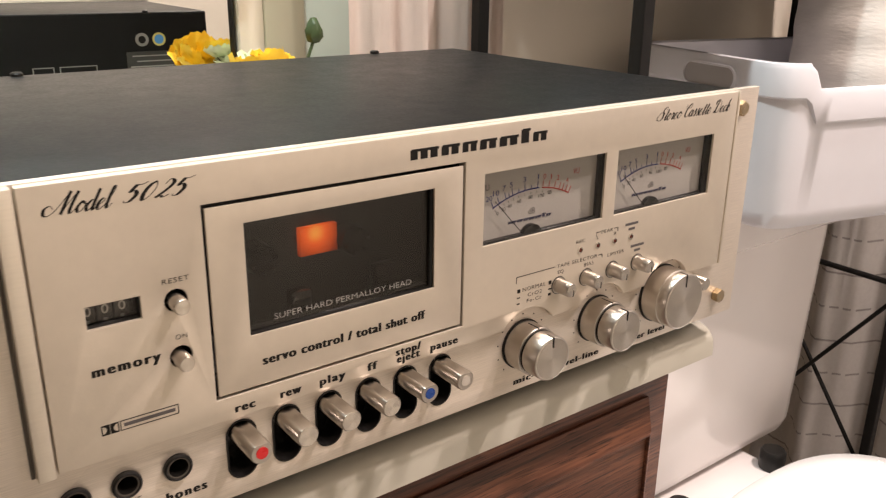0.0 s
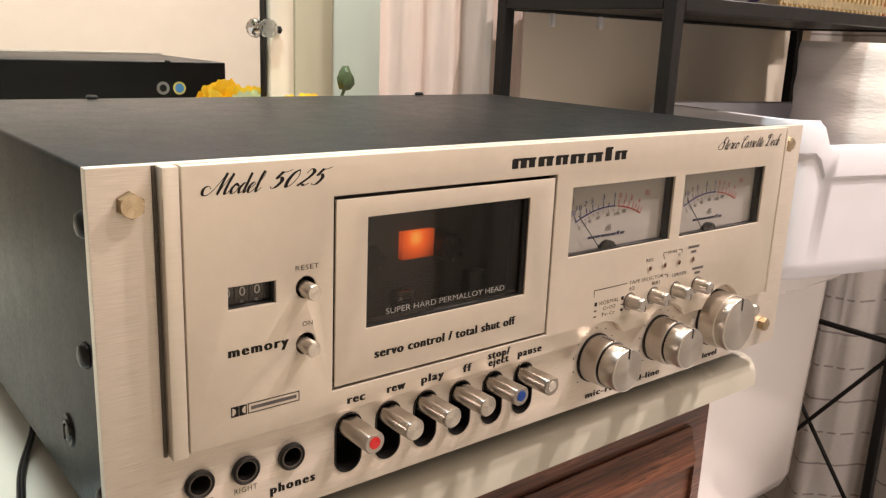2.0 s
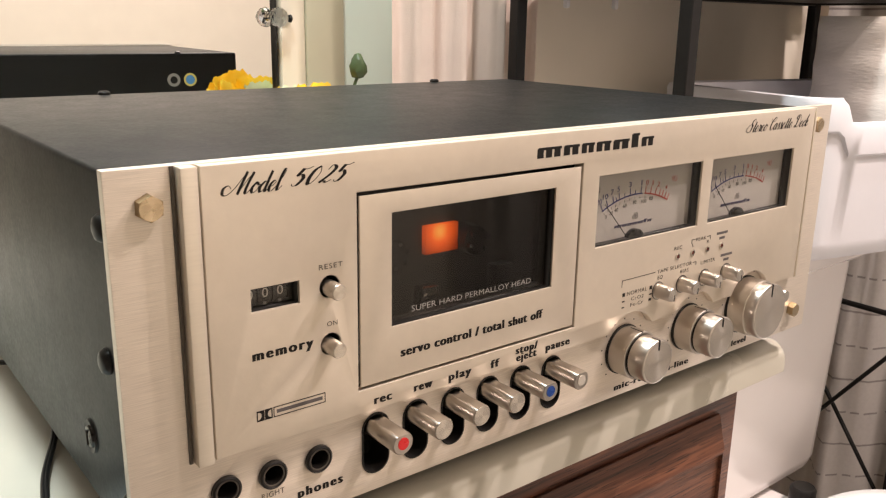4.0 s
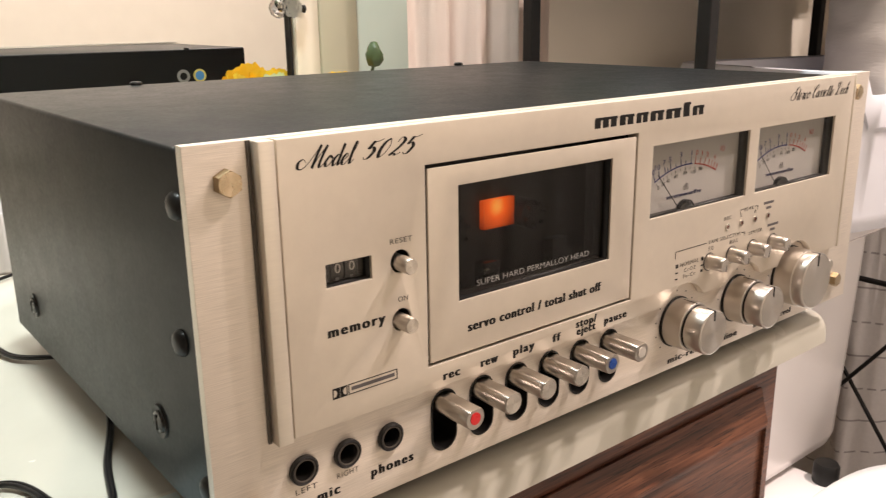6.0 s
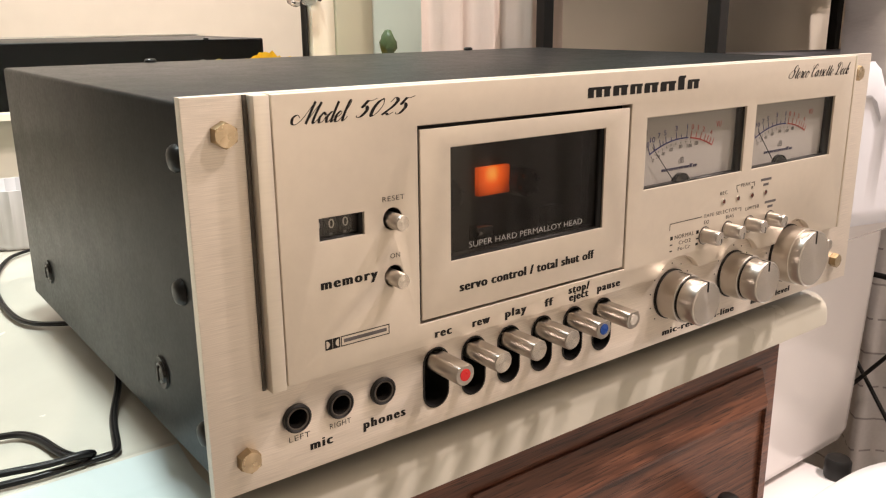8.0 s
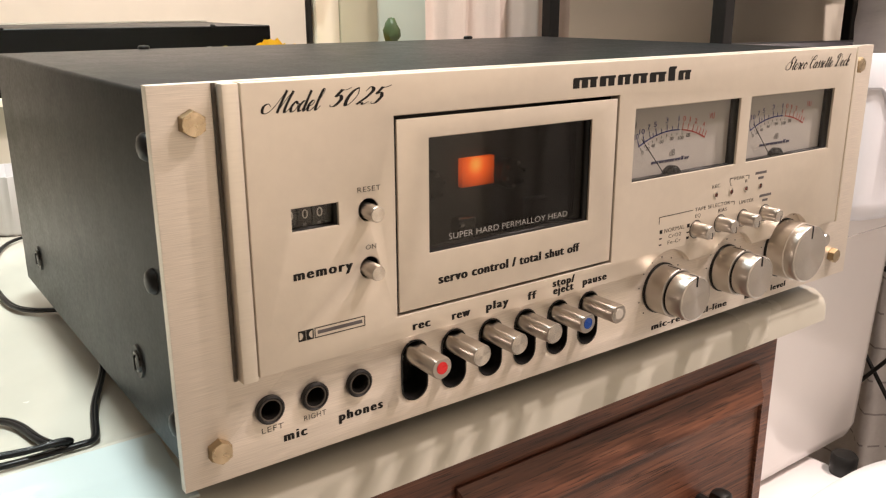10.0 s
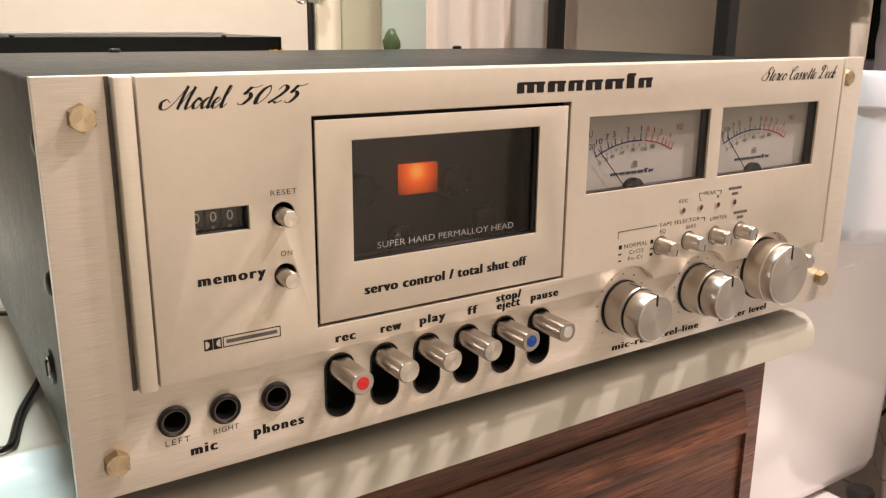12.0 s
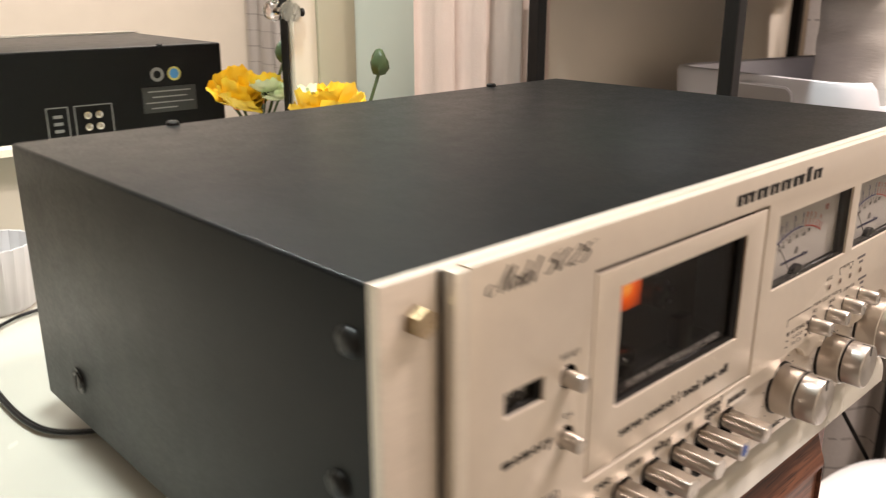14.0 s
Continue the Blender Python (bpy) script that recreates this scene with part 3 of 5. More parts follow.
part("knob_stem", lathe([(0.004, 0.5385), (0.0035, 0.5434)], (0.331, 0, 0.983)), CHROME, mirror)
bs = lathe([(0.0, -0.003), (0.0035, -0.002), (0.004, 0.0), (0.0, 0.003)], (0.3455, 0.5280, 0.982), "x", 12)
part("knob_tip", bs, BLACK, mirror)
setting("trim_backsplash", box(-1.0, 0.335, 0.565, 0.5785, 0.797, 0.880, 0.003), SLAB, "cream marble backsplash under the mirror", True)

# ---------------------------------------------------------------- cassette deck
W, ZB, ZT = 0.406, 0.8065, 0.940
PY = -0.004          # face of the raised plate
deck = thing("cassette_deck", (0.203, 0.13, 0.797), "silver-faced vintage cassette deck with charcoal metal case on the vanity", "cassette deck")
SLOTS = [0.0920 + 0.0189 * k for k in range(6)]
JACKS = (0.0312, 0.0485, 0.0668)
KNOBS = (0.2352, 0.2855, 0.3358)
KNOB_Z = (0.8310, 0.8315, 0.8338)

# case
shell = box(0.0035, 0.4025, 0.0042, 0.272, 0.8095, 0.9375, 0.0016, 3)
bmesh.ops.delete(shell, geom=[f for f in shell.faces if f.calc_center_median().y < 0.0045], context="FACES")
bmesh.ops.recalc_face_normals(shell, faces=shell.faces)
bmesh.ops.solidify(shell, geom=shell.faces[:], thickness=0.0009)
part("case", shell, CASE, deck, "charcoal painted steel case")
for x, y in ((0.055, 0.08), (0.35, 0.08), (0.055, 0.24), (0.35, 0.24)):
    part("foot", lathe([(0.009, 0.797), (0.011, 0.799), (0.011, 0.8094)], (x, y, 0), "z", 24), BLACK, deck)
for y, z in ((0.225, 0.833), (0.052, 0.835)):
    ring = part("side_screw", lathe([(0.0066, 0.0034), (0.0062, 0.0026), (0.0048, 0.0030), (0.0, 0.0034)], (0, y, z), "x", 28), BLACK, deck, "recessed black machine screw")
    part("screw_head", lathe([(0.0044, 0.0031), (0.0040, 0.0022), (0.0026, 0.0017), (0.0, 0.0016)], (0, y, z), "x", 20), GLOSS, ring)
    part("screw_slot", box(0.0012, 0.0018, y - 0.0005, y + 0.0005, z - 0.003, z + 0.003), WELL, ring)
for y, z in ((0.016, 0.920), (0.023, 0.874), (0.012, 0.826)):
    part("dome_screw", lathe([(0.0046, 0.0034), (0.0045, 0.0026), (0.0036, 0.0013), (0.0019, 0.0007), (0.0, 0.0006)], (0, y, z), "x", 28), BLACK, deck, "black domed side screw")
for x in (0.083, 0.3265):
    part("rear_screw", lathe([(0.0034, 0.9374), (0.0034, 0.9388), (0.0025, 0.9396), (0.0, 0.9398)], (x, 0.2695, 0), "z", 20), BLACK, deck)

# rear panel, seen in the mirror
rear = part("rear_panel", box(0.0045, 0.4015, 0.2722, 0.2735, 0.8105, 0.9360), REAR, deck, "black rear panel with sockets and stickers", False)
for x0, x1 in ((0.189, 0.213), (0.219, 0.262)):
    part("socket_outline", sheet(rect(x0, x1, 0.842, 0.8765), [rect(x0 + 0.0012, x1 - 0.0012, 0.8432, 0.8753)], 0.2737, 0.2740), SILVER_LABEL, rear)
for x in (0.232, 0.2445):
    for z in (0.8655, 0.8525):
        part("socket", lathe([(0.0042, 0.2736), (0.0042, 0.2790), (0.0024, 0.2792), (0.0022, 0.2760), (0.0, 0.2760)], (x, 0, z)), CHROME, rear, "chrome phono socket")
for z in (0.866, 0.858, 0.850):
    part("pin_socket", box(0.196, 0.206, 0.2736, 0.2748, z - 0.0018, z + 0.0018, 0.0006, 1), SILVER_LABEL, rear)
part("round_sticker", lathe([(0.0082, 0.2737), (0.0082, 0.2740)], (0.3185, 0, 0.9045)), SILVER_LABEL, rear, "round silver sticker")
part("sticker_mark", lathe([(0.0046, 0.2740), (0.0046, 0.2742)], (0.3185, 0, 0.9045)), REAR, rear)
part("round_sticker", lathe([(0.0082, 0.2737), (0.0082, 0.2740)], (0.3395, 0, 0.9045)), YELLOW_LABEL, rear, "round yellow-rimmed blue sticker")
part("sticker_mark", lathe([(0.0058, 0.2740), (0.0058, 0.2742)], (0.3395, 0, 0.9045)), SKY_LABEL, rear)
part("rating_plate", box(0.298, 0.365, 0.2736, 0.2741, 0.860, 0.890), DULL_LABEL, rear)
for k, (a, b) in enumerate(((0.305, 0.358), (0.310, 0.353), (0.302, 0.361), (0.308, 0.340))):
    part("rating_line", box(a, b, 0.2741, 0.2743, 0.884 - 0.0065 * k, 0.8855 - 0.0065 * k), SILVER_LABEL, rear)
part("terminal_label", box(0.035, 0.085, 0.2736, 0.2741, 0.823, 0.834), SILVER_LABEL, rear)

# outer faceplate of brushed aluminium
holes = [rect(x - 0.0060, x + 0.0060, 0.8140, 0.8388, 0.00598) for x in SLOTS]
holes += [ring_of(x, 0.8283, 0.0042) for x in JACKS]
holes += [rect(0.0797, 0.1980, 0.8492, 0.9279), rect(0.2040, 0.2828, 0.8848, 0.9205), rect(0.2872, 0.3655, 0.8848, 0.9205), rect(0.0400, 0.0610, 0.8885, 0.9000)]
holes += [ring_of(0.0710, z, 0.0050) for z in (0.8940, 0.8730)]
face = part("faceplate", sheet(rect(0, W, ZB, ZT), holes, 0.0, 0.004, 0.0003), BRUSHED, deck, "brushed aluminium faceplate", True, 25)

# raised centre plate, scooped out round the three knobs
CUT = 0.0197
lo = 0.8425
outer = [(0.0272, lo)]
for x, kz in zip(KNOBS, KNOB_Z):
    half = math.degrees(math.asin((lo - kz) / CUT))
    outer += arc(x, kz, CUT, 180 - half, half, 24)
outer += [(0.3810, lo), (0.3810, ZT - 0.0004), (0.0272, ZT - 0.0004)]
holes = [rect(0.0822, 0.1955, 0.8517, 0.9254), rect(0.2060, 0.2808, 0.8865, 0.9187), rect(0.2892, 0.3635, 0.8865, 0.9187), rect(0.0418, 0.0592, 0.8903, 0.8982)]
holes += [ring_of(0.0710, z, 0.0040) for z in (0.8940, 0.8730)]
plate = part("centre_plate", sheet(outer, holes, PY, -0.0001, 0.0004), PLATE, deck, "champagne lacquered aluminium plate", True, 25)


def trim_bar(x0, x1, front=-0.0052):
    """A raised upright bar with a sloping inner edge."""
    bm = box(x0, x1, front, -0.0001, lo - 0.0006, ZT - 0.0002, 0.0006, 2)
    return bm


part("trim_bar", trim_bar(0.0207, 0.0262), TRIM, deck, "satin upright trim bar")
# Strip added to darken the left edge of the bar.
part("trim_gap", box(0.0194, 0.0206, -0.0007, -0.0001, lo - 0.0006, ZT - 0.0002), DARK_TONE, deck, "thin dark strip added along the left edge of the trim bar", False)
part("trim_bar", trim_bar(0.3818, 0.3836, -0.0042), TRIM, deck, "satin upright trim bar")

# hexagonal brass bolts
for x, z in ((0.0122, 0.9283), (0.0122, 0.8190), (0.3890, 0.9297), (0.3890, 0.8200)):
    bm = lathe([(0.0042, -0.0001), (0.0042, -0.0033), (0.0040, -0.0037), (0.0, -0.0037)], (x, 0, z), "y", 6)
    bmesh.ops.rotate(bm, cent=(x, 0, z), matrix=Matrix.Rotation(radians(32), 3, "Y"), verts=bm.verts)
    bolt = part("hex_bolt", bm, BRASS, deck, "hexagonal brass bolt", True, 25)
    part("bolt_cap", lathe([(0.0036, -0.00365), (0.0036, -0.0038), (0.0, -0.0038)], (x, 0, z), "y", 36), BRASS_CAP, bolt)

# cassette compartment
well = part("cassette_well", box(0.0800, 0.1975, 0.0245, 0.0260, 0.8500, 0.9270), WELL, deck, "dark cassette compartment", False)
for a in ((0.0800, 0.0821, 0.004, 0.0245, 0.85, 0.927), (0.1956, 0.1975, 0.004, 0.0245, 0.85, 0.927), (0.0821, 0.1956, 0.004, 0.0245, 0.85, 0.8516), (0.0821, 0.1956, 0.004, 0.0245, 0.9255, 0.927)):
    part("well_wall", box(*a), BLACK, well, "", False)
for x in (0.1125, 0.1545):
    hub = part("spindle", lathe([(0.0065, 0.0245), (0.0062, 0.017), (0.0050, 0.016), (0.0, 0.016)], (x, 0, 0.8935)), BLACK, well, "black drive spindle")
    for k in range(6):
        a = radians(60 * k + 15)
        part("spindle_tooth", box(x + 0.0048 * math.cos(a) - 0.0008, x + 0.0048 * math.cos(a) + 0.0008, 0.0145, 0.017, 0.8935 + 0.0048 * math.sin(a) - 0.0008, 0.8935 + 0.0048 * math.sin(a) + 0.0008), GLOSS, hub)
part("well_step", box(0.0821, 0.1956, 0.016, 0.0245, 0.8517, 0.8660, 0.0008, 1), WELL, well)
part("tape_head", box(0.1210, 0.1300, 0.010, 0.016, 0.8700, 0.8800, 0.001), GLOSS, well, "black tape head")
part("head_screw", lathe([(0.0016, 0.0100), (0.0012, 0.0092), (0.0, 0.0090)], (0.1225, 0, 0.8770)), CHROME, well)
part("tape_guide", box(0.1600, 0.1700, 0.010, 0.016, 0.8700, 0.8830, 0.001), BLACK, well)
lamp = part("lamp_window", box(0.1313, 0.1485, 0.0215, 0.0243, 0.8895, 0.9015, 0.0002, 1), AMBER, well, "glowing amber lamp window", False)
nt = AMBER.node_tree
tc, ds, rp = nt.nodes.new("ShaderNodeTexCoord"), nt.nodes.new("ShaderNodeVectorMath"), nt.nodes.new("ShaderNodeValToRGB")
ds.operation = "DISTANCE"
spot = Vector((0.1385, 0.0215, 0.8985)) - deck.location
ds.inputs[1].default_value = spot
mr = nt.nodes.new("ShaderNodeMapRange")
mr.inputs["From Max"].default_value = 0.0115
nt.links.new(tc.outputs["Object"], ds.inputs[0])
nt.links.new(ds.outputs["Value"], mr.inputs[0])
nt.links.new(mr.outputs[0], rp.inputs[0])
rp.color_ramp.elements[0].color, rp.color_ramp.elements[1].color = (1.0, 0.42, 0.07, 1), (0.12, 0.008, 0.001, 1)
mid = rp.color_ramp.elements.new(0.40)
mid.color = (0.90, 0.105, 0.008, 1)
ck, mp2, mx = nt.nodes.new("ShaderNodeTexChecker"), nt.nodes.new("ShaderNodeMapping"), nt.nodes.new("ShaderNodeMapRange")
mp2.inputs["Rotation"].default_value = (0, radians(45), 0)
ck.inputs["Scale"].default_value = 1500
mx.inputs["To Min"].default_value, mx.inputs["To Max"].default_value = 1.35, 2.1
nt.links.new(tc.outputs["Object"], mp2.inputs[0])
nt.links.new(mp2.outputs[0], ck.inputs[0])
nt.links.new(ck.outputs["Fac"], mx.inputs[0])
nt.links.new(mx.outputs[0], nt.nodes["Principled BSDF"].inputs["Emission Strength"])
nt.links.new(rp.outputs[0], nt.nodes["Principled BSDF"].inputs["Emission Color"])


def liner(x0, x1, z0, z1, y0, y1, parent):
    """A black sleeve just inside an opening."""
    return part("opening_liner", sheet(rect(x0 - 0.0014, x1 + 0.0014, z0 - 0.0014, z1 + 0.0014), [rect(x0 + 0.0001, x1 - 0.0001, z0 + 0.0001, z1 - 0.0001)], y0, y1), BLACK, parent, "", False)


hatch = part("cassette_door", sheet(rect(0.0833, 0.1944, 0.8529, 0.9240), [rect(0.0970, 0.1797, 0.8735, 0.9165)], PY + 0.0002, PY + 0.0014, 0.0004), PLATE, deck, "hinged cassette door with dark window", True, 25)
liner(0.0970, 0.1797, 0.8735, 0.9165, PY + 0.0016, 0.0050, hatch)
pane = part("window_pane", box(0.0971, 0.1796, -0.0007, 0.0003, 0.8736, 0.9164), SMOKE, hatch, "smoked window pane", False)
part("lettering", letters("SUPER HARD PERMALLOY HEAD", 0.1080, 0.1702, 0.8763, 0.0024, -0.00075, -0.014), DIM_INK, pane)
part("lettering", letters("servo control / total shut off", 0.1008, 0.1752, 0.8608, 0.0037, PY + 0.0002, 0.0, 0.0, False, 0.00037, 1.16), INK, hatch)


# counter with number wheels
counter = part("tape_counter", box(0.0405, 0.0605, 0.0045, 0.0055, 0.889, 0.8995), BLACK, deck, "three-digit tape counter", False)
for k, x in enumerate((0.0435, 0.0490, 0.0545)):
    wheel = part("number_wheel", lathe([(0.0068, x - 0.0024 - 0.0), (0.0068, x + 0.0024)], (0, 0.0078, 0.8940), "x", 32), WELL, counter)
    part("digit", letters("0", x - 0.0011, x + 0.0011, 0.8932, 0.0032, 0.00085), WHITE_INK, counter)
    part("digit", letters("1", x - 0.0006, x + 0.0006, 0.8893, 0.0022, 0.0014), SILVER_LABEL, counter)
liner(0.0418, 0.0592, 0.8903, 0.8982, PY + 0.0012, 0.0044, counter)
part("counter_pane", box(0.0417, 0.0593, -0.0006, 0.0, 0.8902, 0.8983), GLASS, counter, "", False)

# reset and memory buttons
for x, z in ((0.0710, 0.8940), (0.0708, 0.8730)):
    part("button_well", lathe([(0.00398, -0.0034), (0.0039, 0.008), (0.0, 0.008)], (x, 0, z), caps=(False, True)), BLACK, deck)
    b = part("push_button", lathe([(0.0029, 0.007), (0.0029, -0.0096), (0.0026, -0.0101), (0.0, -0.0101)], (x, 0, z - 0.0006)), KNOB, deck, "small round aluminium push button")
    part("button_cap", lathe([(0.0025, -0.01005), (0.0025, -0.01025), (0.0, -0.01025)], (x, 0, z - 0.0006)), CAP, b)

# piano keys
INSERTS = (RED, None, None, None, BLUE, CLEAR_INSERT)
for x, ins in zip(SLOTS, INSERTS):
    part("key_slot", sheet(rect(x - 0.0062, x + 0.0062, 0.8138, 0.8390, 0.0060), [rect(x - 0.0056, x + 0.0056, 0.8144, 0.8384, 0.0055)], -0.0003, 0.012), BLACK, deck, "black slot rim")
    part("key_slot_back", box(x - 0.0062, x + 0.0062, 0.0118, 0.0125, 0.8135, 0.8393), GLOSS, deck, "", False)
    key = part("transport_key", lathe([(0.0045, 0.0118), (0.0045, -0.0177), (0.0041, -0.0182), (0.0, -0.0182)], (x, 0, 0.8338)), KNOB, deck, "round aluminium transport key with a flat top")
    for v in key.data.vertices:
        top_z = 0.8338 + 0.0034 - deck.location.z
        if v.co.z > top_z:
            v.co.z = top_z
    if ins:
        part("key_insert", lathe([(0.0024, -0.0181), (0.0024, -0.0184), (0.0, -0.0185)], (x, 0, 0.8338)), ins, key)
    else:
        part("key_cap", lathe([(0.0039, -0.01815), (0.0039, -0.0183), (0.0, -0.0183)], (x, 0, 0.8338)), CAP, key)
for words, x0, x1, z in (("rec", 0.0887, 0.0968, 0.8449), ("rew", 0.1070, 0.1160, 0.8449), ("play", 0.1240, 0.1358, 0.8449), ("ff", 0.1460, 0.1510, 0.8446), ("eject", 0.1605, 0.1725, 0.8440), ("stop/", 0.1600, 0.1730, 0.8474), ("pause", 0.1780, 0.1930, 0.8446)):
    part("lettering", letters(words, x0, x1, z, 0.0034, PY, 0.0, 0.0, False, 0.00036, 1.25), INK, plate)

# sockets
for x in JACKS:
    j = part("jack_socket", lathe([(0.0053, -0.0001), (0.0053, -0.0014), (0.0046, -0.0019), (0.0040, -0.0014), (0.0040, 0.0)], (x, 0, 0.8283), caps=(False, False)), BLACK, deck, "black jack socket")
    part("jack_ring", lathe([(0.0040, -0.0010), (0.0037, -0.0013), (0.0029, 0.0), (0.0029, 0.012), (0.0, 0.012)], (x, 0, 0.8283), caps=(False, True)), GLOSS, j)
    part("jack_washer", lathe([(0.0041, -0.0016), (0.0037, -0.0016), (0.0036, -0.0010), (0.0041, -0.0010)], (x, 0, 0.8283), caps=(False, False)), DARK_TONE, j)
for words, x0, x1, z, h, wt in (("LEFT", 0.0280, 0.0362, 0.8195, 0.0021, 0), ("RIGHT", 0.0442, 0.0530, 0.8195, 0.0021, 0), ("mic", 0.0360, 0.0452, 0.8140, 0.0036, 0.03), ("phones", 0.0582, 0.0772, 0.8150, 0.0036, 0.03)):
    part("lettering", letters(words, x0, x1, z, h, 0.0, 0.0 if wt else -0.012, 0.0, False, 0.00034 if wt else 0.0, 1.3 if wt else 1.12), INK, face)

# printed words on the centre plate
for words, x0, x1, z, h, heavy in (("Model", 0.0338, 0.0560, 0.9297, 0.0064, 0.34), ("5025", 0.0575, 0.0815, 0.9303, 0.0056, 0.34), ("Stereo Cassette Deck", 0.3145, 0.3750, 0.9302, 0.0062, 0.30)):
    part("lettering", script(words, x0, x1, z, h, PY, heavy, 0.075), INK, plate, "", False)
for words, x0, x1, z, h, wt, sl in (("RESET", 0.0668, 0.0760, 0.9005, 0.0018, 0.0, 0), ("ON", 0.0695, 0.0736, 0.8797, 0.0018, 0, 0), ("memory", 0.0412, 0.0640, 0.8737, 0.0036, 0.03, 0.0), ("REC", 0.2640, 0.2700, 0.8765, 0.0018, 0, 0), ("L", 0.2783, 0.2796, 0.8762, 0.0016, 0, 0), ("R", 0.2905, 0.2922, 0.8762, 0.0016, 0, 0), ("PEAK", 0.2812, 0.2895, 0.8785, 0.0018, 0, 0), ("TAPE SELECTOR", 0.2520, 0.2792, 0.8668, 0.0018, 0, 0), ("EQ", 0.2527, 0.2565, 0.8637, 0.0018, 0, 0), ("BIAS", 0.2705, 0.2770, 0.8637, 0.0018, 0, 0), ("LIMITER", 0.2870, 0.2990, 0.8655, 0.0018, 0, 0), ("NORMAL", 0.2305, 0.2450, 0.8597, 0.0020, 0, 0), ("CrO2", 0.2338, 0.2428, 0.8567, 0.0018, 0, 0), ("Fe-Cr", 0.2335, 0.2428, 0.8537, 0.0018, 0, 0)):
    part("lettering", letters(words, x0, x1, z, h, PY, 0.0 if wt else -0.012, sl, False, 0.00034 if wt else 0.0, 1.3 if wt else 1.12), INK, plate)
for x0, x1, z in ((0.2985, 0.3080, 0.8792), (0.3012, 0.3058, 0.8765), (0.3040, 0.3140, 0.8668), (0.3068, 0.3114, 0.8642)):
    part("printed_bar", box(x0, x1, PY - 0.0001, PY + 0.0002, z, z + 0.0013), GREY_INK, plate, "", False)


def printed_line(x0, x1, z0, z1, parent=plate, y=PY):
    return part("printed_line", box(x0, x1, y - 0.0001, y + 0.0002, z0, z1), INK, parent, "", False)


printed_line(0.2262, 0.2505, 0.8676, 0.8679)
printed_line(0.2262, 0.2265, 0.8645, 0.8676)
printed_line(0.2800, 0.2830, 0.8676, 0.8679)
printed_line(0.2827, 0.2830, 0.8660, 0.8676)
printed_line(0.2775, 0.2805, 0.8796, 0.8799)
printed_line(0.2775, 0.2778, 0.8778, 0.8796)
printed_line(0.2902, 0.2932, 0.8796, 0.8799)
printed_line(0.2929, 0.2932, 0.8778, 0.8796)
for x in (0.2272, 0.2470):
    for z, h in ((0.8597, 0.0018), (0.8570, 0.0006), (0.8540, 0.0012 if x > 0.24 else 0.0006)):
        printed_line(x, x + 0.0018, z, z + h)

# maker's mark as plain bold blocks
x = 0.1675
for wdt, hgt in ((0.0145, 0.0042), (0.0100, 0.0042), (0.0085, 0.0042), (0.0100, 0.0042), (0.0115, 0.0042), (0.0062, 0.0062), (0.0092, 0.0042)):
    stems = max(1, round(wdt / 0.0048))
    wide = wdt / stems
    bm = box(x + wide * 0.1, x + wdt - wide * 0.15, PY - 0.0001, PY + 0.0002, 0.9297 + hgt - 0.0011, 0.9297 + hgt)
    for k in range(stems):
        box(x + wide * k, x + wide * (k + 0.72), PY - 0.00011, PY + 0.0002, 0.9297, 0.9297 + hgt - 0.0004, 0, 2, bm)
    part("maker_mark", bm, INK, plate, "", False)
    x += wdt + 0.0007
# noise-reduction mark as plain shapes in a box
printed = sheet(rect(0.0480, 0.0682, 0.8517, 0.8555), [rect(0.0483, 0.0679, 0.8520, 0.8552)], PY - 0.0001, PY + 0.0002)
part("printed_frame", printed, INK, plate, "", False)
part("printed_bar", box(0.0492, 0.0670, PY - 0.0001, PY + 0.0002, 0.8530, 0.8543), GREY_INK, plate, "", False)
for x0, s in ((0.0418, 1), (0.0448, -1)):
    hole = arc(x0 + (0.0004 if s > 0 else 0.0024), 0.8536, 0.0014, -90, 90, 10) if s > 0 else arc(x0 + 0.0024, 0.8536, 0.0014, 90, 270, 10)
    part("printed_emblem", sheet(rect(x0, x0 + 0.0028, 0.8517, 0.8555), [hole], PY - 0.0001, PY + 0.0002), INK, plate, "", False)

# signal lamps
for k in range(4):
    l = part("signal_lamp", lathe([(0.0016, PY - 0.0001), (0.0016, PY - 0.0004), (0.0012, PY - 0.0005), (0.0011, PY + 0.0008)], (0.2670 + 0.0121 * k, 0, 0.8730), "y", 24), CHROME, deck, "tiny unlit signal lamp in a chrome ring")
    part("lamp_lens", lathe([(0.00135, PY + 0.0006), (0.0009, PY - 0.0003), (0.0, PY - 0.0005)], (0.2670 + 0.0121 * k, 0, 0.8730), "y", 20), LENS, l)

# four toggle knobs
for k in range(4):
    x, z = 0.2535 + 0.0187 * k, 0.8580
    t = part("selector_knob", lathe([(0.0042, PY), (0.0042, PY - 0.0004), (0.0036, PY - 0.0005), (0.0035, -0.0124), (0.0031, -0.0129), (0.0, -0.0129)], (x, 0, z), "y", 36), KNOB, deck, "small turned aluminium selector knob")
    part("knob_collar", lathe([(0.0045, PY - 0.0001), (0.0045, PY - 0.0003), (0.0, PY - 0.0003)], (x, 0, z)), BLACK, t)
    part("knob_notch", box(x + 0.0011, x + 0.0016, -0.0131, -0.0080, z - 0.0033, z - 0.0002), BLACK, t, "", False)
    part("button_cap", lathe([(0.0030, -0.0128), (0.0030, -0.01305), (0.0, -0.01305)], (x, 0, z)), CAP, t)

